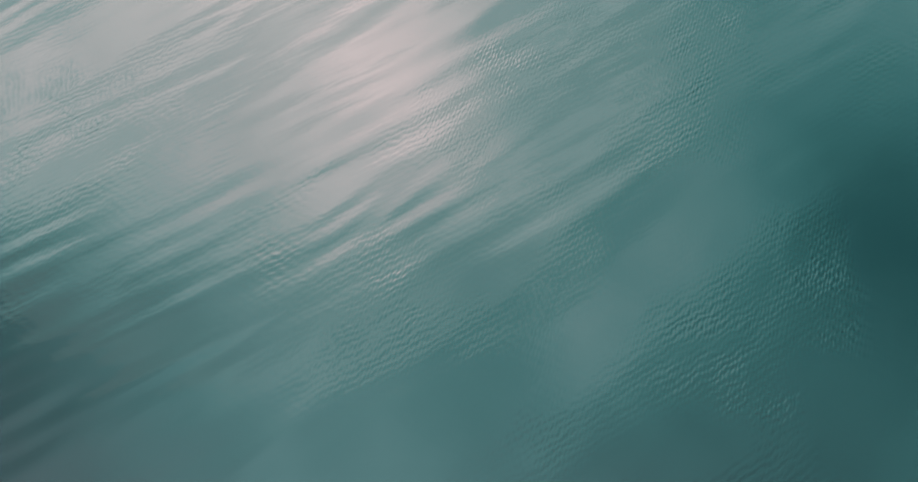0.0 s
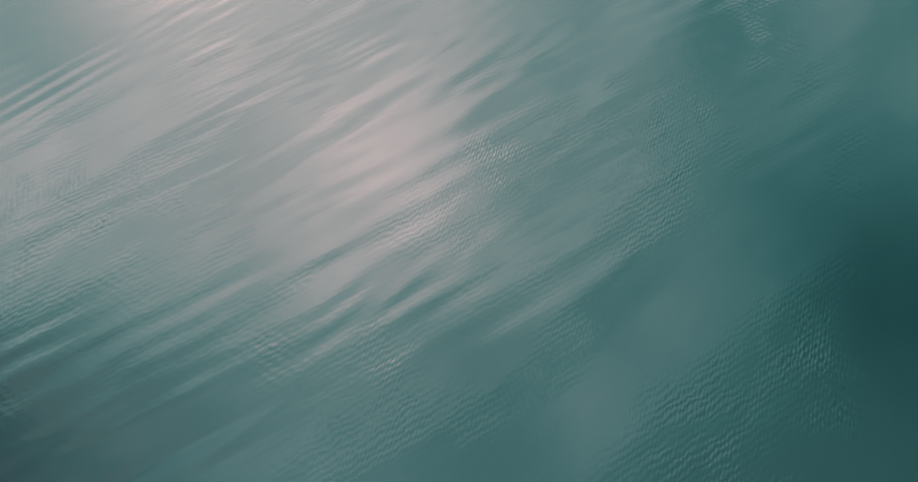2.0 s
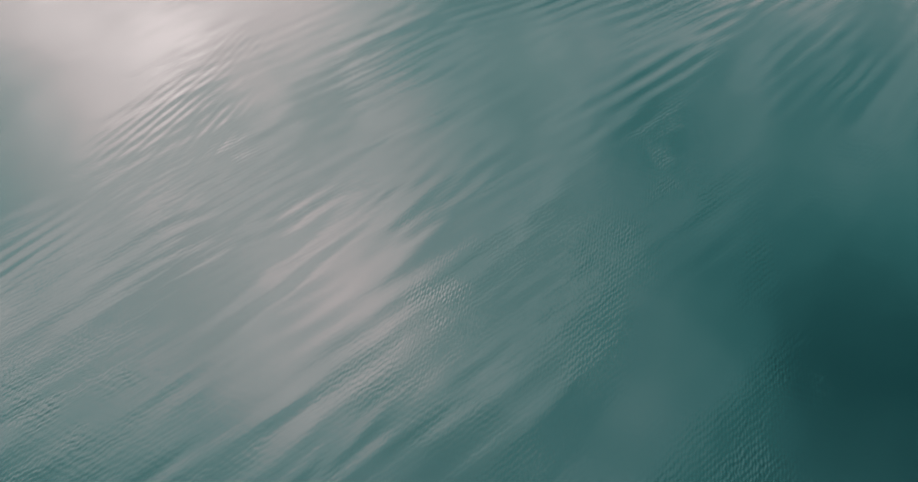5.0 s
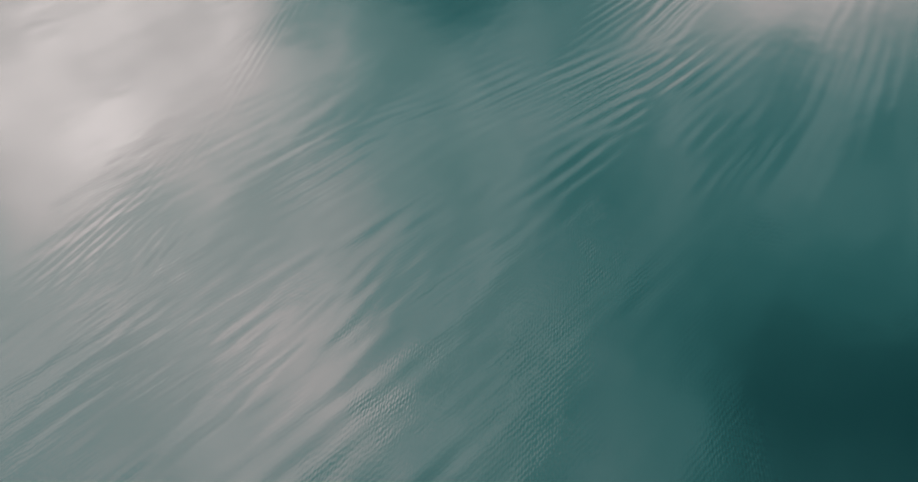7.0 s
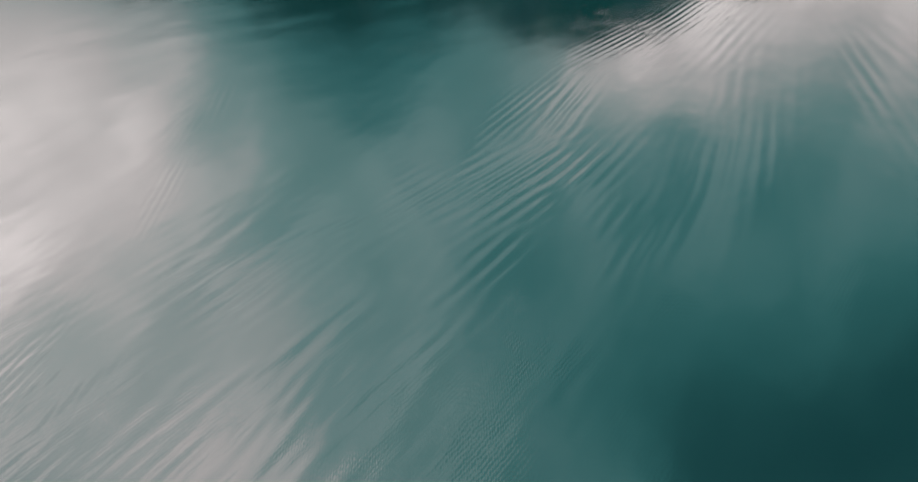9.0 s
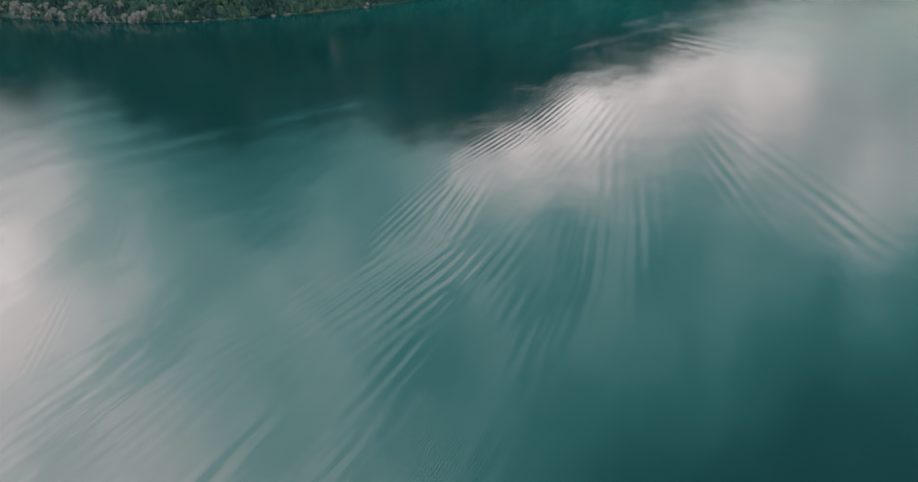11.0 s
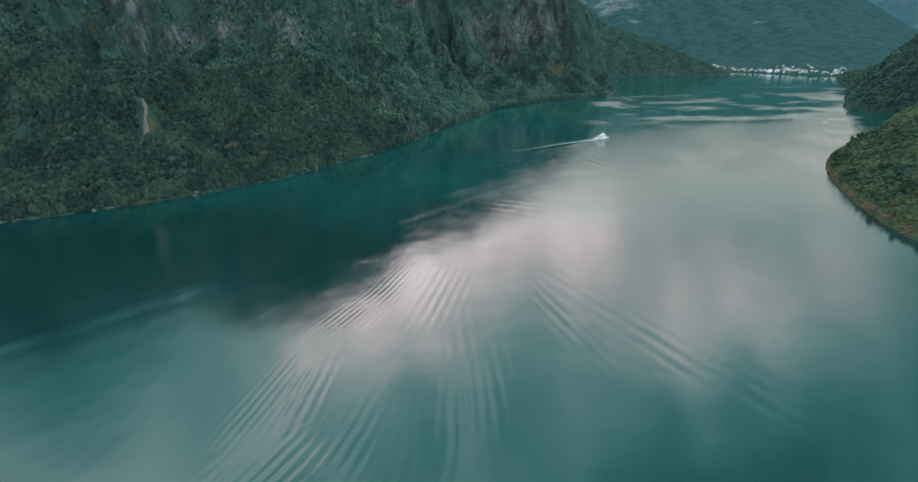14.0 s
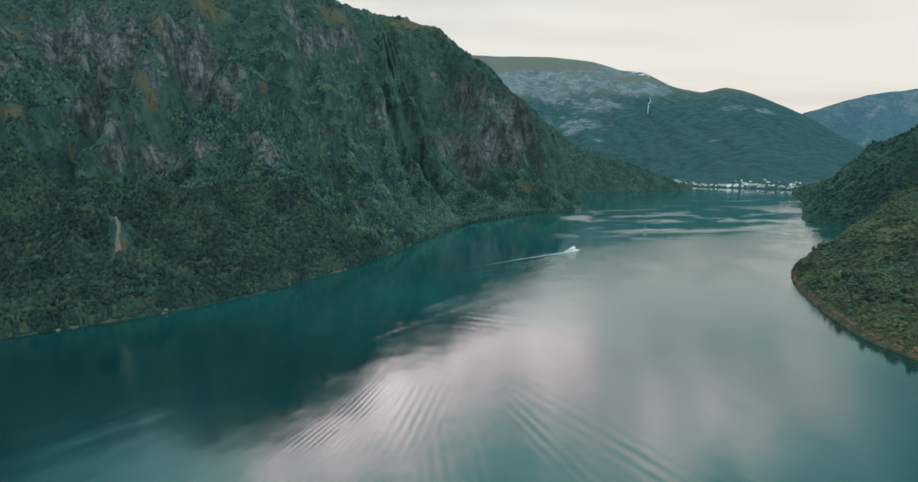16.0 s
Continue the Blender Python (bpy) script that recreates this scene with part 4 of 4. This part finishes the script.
def tree(leaf, label, seed):
    """A small broadleaf tree: tapered trunk with limbs and a crown of many clumps."""
    r = np.random.default_rng(seed)
    thing = tagged(new("tree"), label, "tree", "trees along the shore")
    bm = rod(0.2, 3.6, tip=0.07, sides=7)
    for k in range(5):
        a, z = k * 2.4 + r.uniform(0, 1), r.uniform(1.6, 3.2)
        rod(0.07, 1.7, tip=0.02, sides=5, m=pose(0, 0, z) @ pose(0, 0, 0, 0, 0, math.degrees(a)) @ pose(0, 0, 0, 0, 48) @ pose(0, 0, 0.85), bm=bm)
    part("trunk", bm, BARK, thing, "pale grey tapering trunk")
    cos, tris, base = [], [], 0
    for k in range(16):
        co, tri = lump(2 if k % 2 else 1, 0.3, r, -0.8)
        a, out = r.uniform(0, 6.3), r.uniform(0.2, 1.7)
        z = r.uniform(2.2, 5.6)
        out *= 1.15 - abs(z - 3.6) / 3.4
        s = r.uniform(0.55, 1.1)
        cos.append(co * (s, s, s * 0.85) + (math.cos(a) * out, math.sin(a) * out, z))
        tris.append(tri + base)
        base += len(co)
    crown = new("crown", triangles("crown", np.concatenate(cos), np.concatenate(tris), leaf))
    crown.parent = thing
    return thing


MASTERS = [tree(LEAF_DARK, "dark green birch leaning over the rocky shore", 1), tree(LEAF_DARK, "rounded dark green birch on the steep bank", 2),
           tree(LEAF_DARK, "tall dark green alder by the water", 3)]
WARM = [tree(LEAF_WARM, "olive green birch on the grassy headland", 4), tree(LEAF_WARM, "low olive green willow above the brown bank", 5)]
at, nz = scatter(west, 190, 0.008, 0.045, rng, 0.2, lambda x, y, z: (x > -330) * (y < 860))
ate, nze = scatter(east, 100, 0.03, 0.2, rng, 0.2, lambda x, y, z: (y > 380) * (y < 690))
for masters, places in ((MASTERS, at), (WARM, ate)):
    for k, p in enumerate(places):
        m = pose(p[0], p[1], p[2] - 0.3, rng.uniform(-6, 6), rng.uniform(-6, 6), rng.uniform(0, 360))
        master = masters[k % len(masters)]
        if k < len(masters):
            master.matrix_basis = m
        else:
            copy = copy_thing(master, m)
            s = rng.uniform(0.7, 1.25)
            copy.scale = (s, s, s * rng.uniform(0.9, 1.15))


# ---- pale scars and a fall, lying on the slopes ----
def scar(land, a, b, width, name, mat, label, category, seed=0, n=36):
    """A ragged humped strip that follows the ground between two places."""
    X, Y, Z, V = land
    t = np.linspace(0, 1, n)
    line = np.array(a, float)[None] * (1 - t[:, None]) + np.array(b, float)[None] * t[:, None]
    d = np.array(b, float) - np.array(a, float)
    side = np.array([-d[1], d[0]]) / np.linalg.norm(d)
    line = line + side[None] * (lattice_noise(t * 5, np.full(n, seed + 0.5), 5) * width * 1.2)[:, None]
    near = (np.abs(X - line[:, 0].mean()) < 140) & (np.abs(Y - line[:, 1].mean()) < 140)
    px, py, pz = X[near], Y[near], Z[near]
    wide = width * (0.4 + 0.6 * t) * (1 + 0.9 * lattice_noise(t * 14, np.full(n, seed + 0.2), 9))
    cols = []
    for k, lift in ((-0.5, -0.4), (-0.25, 1.6), (0, 2.4), (0.25, 1.6), (0.5, -0.4)):
        q = line + side[None] * (wide * k)[:, None]
        w_ = 1 / (((px[None] - q[:, :1]) ** 2 + (py[None] - q[:, 1:]) ** 2) ** 1.5 + 0.1)
        cols.append(np.stack([q[:, 0], q[:, 1], (w_ * pz[None]).sum(1) / w_.sum(1) + lift], -1))
    g = np.stack(cols, 1)
    return tagged(sheet(name, g[..., 0], g[..., 1], g[..., 2], mat), label, category)


SCAR = plain_material("landslide_scar", (0.14, 0.122, 0.095), 0.95, 0.45, 0.5)
for k, (a, b, wide) in enumerate(SCARS):
    scar(west, a, b, wide, "landslide_scar", SCAR, "pale stony landslide scar running down through the woods", "scar", k * 3)
FALL = plain_material("falling_water", (0.36, 0.42, 0.42), 0.6, 0.3, 0.3)
scar(north, (999, 3688), (884, 3295), 8.0, "waterfall", FALL, "thin white waterfall down the green fell", "waterfall", 11)

SNOW = plain_material("old_snow", (0.8, 0.82, 0.84), 0.7, 0.1, 0.2)
at, nz = scatter(north, 26, 0.95, 1.0, rng, 0, lambda x, y, z: (x > 994) * (x < 1079))
clumps("snow_patches", at, rng.uniform(4, 15, len(at)), SNOW, rng, 1, 0.3, (0.12, 0.2), "last small snow patches along the fell's crest", "snow", -2, 0.3)

# ---- the boat ----
WHITE = plain_material("white_paint", (0.8, 0.8, 0.79), 0.35, 0.08, 1.5)
GLASS = plain_material("dark_cabin_glass", (0.02, 0.03, 0.035), 0.08, 0.2, 1.0)
NAVY = plain_material("dark_antifouling", (0.03, 0.05, 0.07), 0.5, 0.3, 1.0)
DECK = plain_material("grey_deck", (0.35, 0.36, 0.36), 0.8, 0.2, 2.0)
STEEL = plain_material("mast_steel", (0.6, 0.6, 0.6), 0.35, 0.1, 2.0, 0.8)
ORANGE = plain_material("lifebuoy_orange", (0.7, 0.17, 0.03), 0.6, 0.15, 3.0)


def hull_mesh(length, beam, low, high, flare):
    bm = bmesh.new()
    rings = []
    for k in range(15):
        t = k / 14
        half = beam / 2 * (1 - max(0.0, (t - 0.55) / 0.45) ** 2.2)
        half = max(half, 0.05)
        x = (t - 0.5) * length
        rise = 0.9 * max(0.0, t - 0.5) ** 2 * 2
        ring = []
        for y, z in ((0, low), (half * 0.75 * flare, low + 0.1), (half * 0.95, (low + high) / 2), (half, high + rise), (0, high + rise)):
            ring.append((x + (0.9 * t * t if z > low + 0.2 else 0), y, z))
        pts = ring + [(p[0], -p[1], p[2]) for p in ring[-2:0:-1]]
        rings.append([bm.verts.new(p) for p in pts])
    n = len(rings[0])
    for a, b in zip(rings, rings[1:]):
        for i in range(n):
            bm.faces.new((a[i], a[(i + 1) % n], b[(i + 1) % n], b[i]))
    bm.faces.new(rings[0])
    bm.faces.new(rings[-1][::-1])
    bmesh.ops.recalc_face_normals(bm, faces=bm.faces)
    return bm


def passenger_boat():
    boat = tagged(new("passenger_boat"), "white two-deck passenger boat under way, trailing a foaming wake", "boat")
    hull = part("hull", hull_mesh(21, 5.8, -0.6, 1.7, 1.0), WHITE, boat, smooth=False)
    part("waterline", hull_mesh(20.6, 5.86, -0.62, 0.25, 1.03), NAVY, hull, "dark painted waterline band")
    part("deck", box(17.5, 5.0, 0.1, (-1.2, 0, 1.78)), DECK, boat, "grey main deck")
    cabin = part("cabin", box(12.5, 4.7, 2.3, (-1.6, 0, 2.95), 0.18), WHITE, boat)
    for side in (-1, 1):
        for k in range(7):
            part("window", box(1.2, 0.06, 0.9, (-6.4 + k * 1.6, side * 2.36, 3.2), 0.02), GLASS, cabin, "dark cabin window")
    upper = part("upper_cabin", box(7.0, 4.0, 2.1, (0.2, 0, 5.2), 0.18), WHITE, boat)
    for side in (-1, 1):
        for k in range(4):
            part("window", box(1.2, 0.06, 0.8, (-2.2 + k * 1.55, side * 2.01, 5.4), 0.02), GLASS, upper, "dark cabin window")
    part("sun_deck", box(6.2, 4.5, 0.12, (-5.3, 0, 4.18)), DECK, boat, "open upper deck aft")
    bridge = part("wheelhouse", box(2.8, 3.2, 1.9, (2.0, 0, 7.1), 0.2), WHITE, boat)
    part("windscreen", box(0.08, 2.8, 0.85, (3.42, 0, 7.35), 0.02), GLASS, bridge, "raked dark windscreen")
    part("roof", box(3.4, 3.6, 0.15, (1.9, 0, 8.12), 0.05), WHITE, bridge)
    part("funnel", rod(0.5, 1.7, (-3.0, 0, 6.2), 0.42, 12), WHITE, boat)
    mast = part("mast", rod(0.09, 3.2, (0.9, 0, 8.2), 0.05, 8), STEEL, boat, "thin steel mast")
    part("crossbar", box(0.1, 1.8, 0.1, (0.9, 0, 10.2)), STEEL, mast)
    part("radar", box(0.25, 1.4, 0.2, (1.1, 0, 9.3), 0.05), WHITE, mast)
    for side in (-1, 1):
        bm = bmesh.new()
        for k in range(9):
            rod(0.03, 1.0, (-9.3 + k * 0.85 if k < 5 else 5.0 + (k - 5) * 1.0, side * (2.7 if k < 5 else 2.45 - (k - 5) * 0.35), 1.8), sides=6, bm=bm)
        part("rail_posts", bm, STEEL, boat)
        part("handrail", box(4.2, 0.06, 0.06, (-7.5, side * 2.7, 2.8)), STEEL, boat)
        ring = bmesh.new()
        for k in range(16):
            a = k / 16 * 2 * math.pi
            rod(0.07, 0.16, sides=6, m=pose(-4.0 + 0.34 * math.cos(a), side * 2.45, 4.75 + 0.34 * math.sin(a), 0, 90 - math.degrees(a) + 90, 0), bm=ring)
        part("lifebuoy", ring, ORANGE, boat, "orange ring lifebuoy")
    return boat


boat = passenger_boat()
boat.matrix_basis = pose(130, 793, 0.1, 0, 0, 36)
boat.scale = (1.0, 0.95, 0.7)

# foam that the boat leaves: a churned trail and the two thin bow-wave arms
def foam_material():
    m, n, o = material("churned_foam")
    pos = n.add("ShaderNodeNewGeometry").outputs["Position"]
    thin = n.add("ShaderNodeAttribute")
    thin.attribute_name = "thickness"
    lace = n.noise(n.scaled(pos, (1.0, 1.0, 1.0)), 0.9, 5.0, 0.65)
    mask = n.ramp(n.math("ADD", lace, n.math("MULTIPLY", thin.outputs["Fac"], 0.6)), 0.62, 0.95)
    p = n.add("ShaderNodeBsdfPrincipled", Base_Color=(0.7, 0.74, 0.74, 1), Roughness=0.8)
    clear = n.add("ShaderNodeBsdfTransparent")
    mixed = n.add("ShaderNodeMixShader")
    n.put(mixed.inputs[0], mask)
    n.put(mixed.inputs[1], clear)
    n.put(mixed.inputs[2], p)
    n.put(o.inputs[0], mixed)
    return m


FOAM = foam_material()


def foam(name, line, w0, w1, strong, label, n=70):
    L = along(line, n, 8)
    d = np.gradient(L, axis=0)
    d /= np.linalg.norm(d, axis=1)[:, None]
    side = np.stack([-d[:, 1], d[:, 0]], 1)
    t = np.linspace(0, 1, n)
    across = np.linspace(-1, 1, 7)
    wide = (w0 + (w1 - w0) * t)[:, None] * across[None]
    X, Y = L[:, :1] + side[:, :1] * wide, L[:, 1:2] + side[:, 1:2] * wide
    Z = 0.22 + 0.1 * (1 - across[None] ** 2) + 0 * X
    ob = sheet(name, X, Y, Z, FOAM)
    thick = strong * (1 - 0.75 * t[:, None] ** 0.7) * np.clip((1 - t[:, None]) * 6, 0, 1) * (1 - np.abs(across[None]) ** 2)
    ob.data.attributes.new("thickness", "FLOAT", "POINT").data.foreach_set("value", thick.ravel().astype(np.float32))
    return tagged(ob, label, "foam", kind="stuff")


foam("wake_trail", [(126, 790), (96, 767), (73, 749), (40, 717), (9, 690), (-16, 664)], 2.2, 1.4, 0.72, "white churned trail behind the boat")
foam("wake_arm", [(124, 785), (110, 768), (84, 738), (45, 690), (10, 640)], 1.0, 3.0, 0.5, "thin white bow wave beside the boat")
foam("wake_arm", [(122, 793), (104, 783), (74, 764), (38, 736)], 0.6, 1.2, 0.6, "thin white bow wave beside the boat")

# ---- the village ----
def house(wall_mat, roof_mat, label, w_, d_, h_, pitch):
    thing = tagged(new("house"), label, "house", "village houses")
    bm = bmesh.new()
    v = [bm.verts.new(p) for p in ((-w_ / 2, -d_ / 2, -2), (w_ / 2, -d_ / 2, -2), (w_ / 2, d_ / 2, -2), (-w_ / 2, d_ / 2, -2),
                                   (-w_ / 2, -d_ / 2, h_), (w_ / 2, -d_ / 2, h_), (w_ / 2, d_ / 2, h_), (-w_ / 2, d_ / 2, h_),
                                   (-w_ / 2, 0, h_ + pitch), (w_ / 2, 0, h_ + pitch))]
    for f in ((0, 1, 5, 4), (2, 3, 7, 6), (1, 2, 6, 9, 5), (3, 0, 4, 8, 7), (3, 2, 1, 0)):
        bm.faces.new([v[i] for i in f])
    part("wall", bm, wall_mat, thing)
    bm = bmesh.new()
    for s in (-1, 1):
        a = math.degrees(math.atan2(pitch, d_ / 2))
        run = math.hypot(pitch, d_ / 2) + 0.5
        box(w_ + 0.8, run, 0.25, (0, 0, 0), bm=bm)
        bmesh.ops.transform(bm, verts=bm.verts[-8:], matrix=pose(0, s * d_ / 4 * 1.06, h_ + pitch / 2 + 0.05, -s * a))
    part("roof", bm, roof_mat, thing)
    part("chimney", box(0.7, 0.7, 1.6, (w_ * 0.2, 0.4, h_ + pitch + 0.3)), STONE, thing)
    part("door", box(1.0, 0.12, 2.1, (0, -d_ / 2 - 0.03, 1.05)), GLASS, thing)
    for k in (-1, 1):
        part("window", box(1.3, 0.12, 1.3, (k * w_ * 0.3, -d_ / 2 - 0.03, h_ * 0.6)), GLASS, thing)
    return thing


SLATE = plain_material("dark_slate", (0.1, 0.11, 0.12), 0.7, 0.3, 1.0)
TILE = plain_material("red_tile", (0.28, 0.12, 0.08), 0.8, 0.3, 1.0)
OCHRE = plain_material("ochre_boards", (0.45, 0.38, 0.24), 0.7, 0.15, 1.0)
RED = plain_material("red_boards", (0.28, 0.12, 0.1), 0.7, 0.15, 1.0)
GREYW = plain_material("grey_boards", (0.5, 0.5, 0.48), 0.7, 0.15, 1.0)
HOUSES = [house(WHITE, SLATE, "white wooden house with a dark slate roof", 8, 7, 4.2, 2.6), house(WHITE, TILE, "white wooden house with a red tiled roof", 8, 6.5, 4, 2.5),
          house(OCHRE, SLATE, "ochre wooden house with a dark roof", 8, 6, 4, 2.6), house(RED, SLATE, "small red boathouse with a dark roof", 6, 5, 3, 2),
          house(GREYW, GREYW, "long pale quayside shed", 18, 8, 4, 2), house(WHITE, GREYW, "white three-storey hotel block", 18, 9, 7.5, 2.5)]
at, nz = scatter(north, 130, 0.002, 0.02, rng, 0, lambda x, y, z: (x > 640) * (x < 930) * (y > 1840))
more, nz = scatter(north, 36, 0.015, 0.075, rng, 0, lambda x, y, z: (x > 800) * (x < 1130) * (y > 1840))
at = np.concatenate([at, more])
order = [0, 1, 0, 2, 3, 3, 1, 2, 0, 0, 2, 1, 3, 0, 1, 0, 4, 2, 0, 1, 3, 0, 5]
for k, p in enumerate(at):
    kind = order[k % len(order)]
    turn = -55 + rng.uniform(-14, 14) + (90 if k % 4 == 1 else 0)
    m = pose(p[0], p[1], p[2] + 0.3, 0, 0, turn) @ Matrix.Scale(0.75, 4)
    if k < len(HOUSES):
        HOUSES[k].matrix_basis = m
    else:
        copy_thing(HOUSES[kind], m)
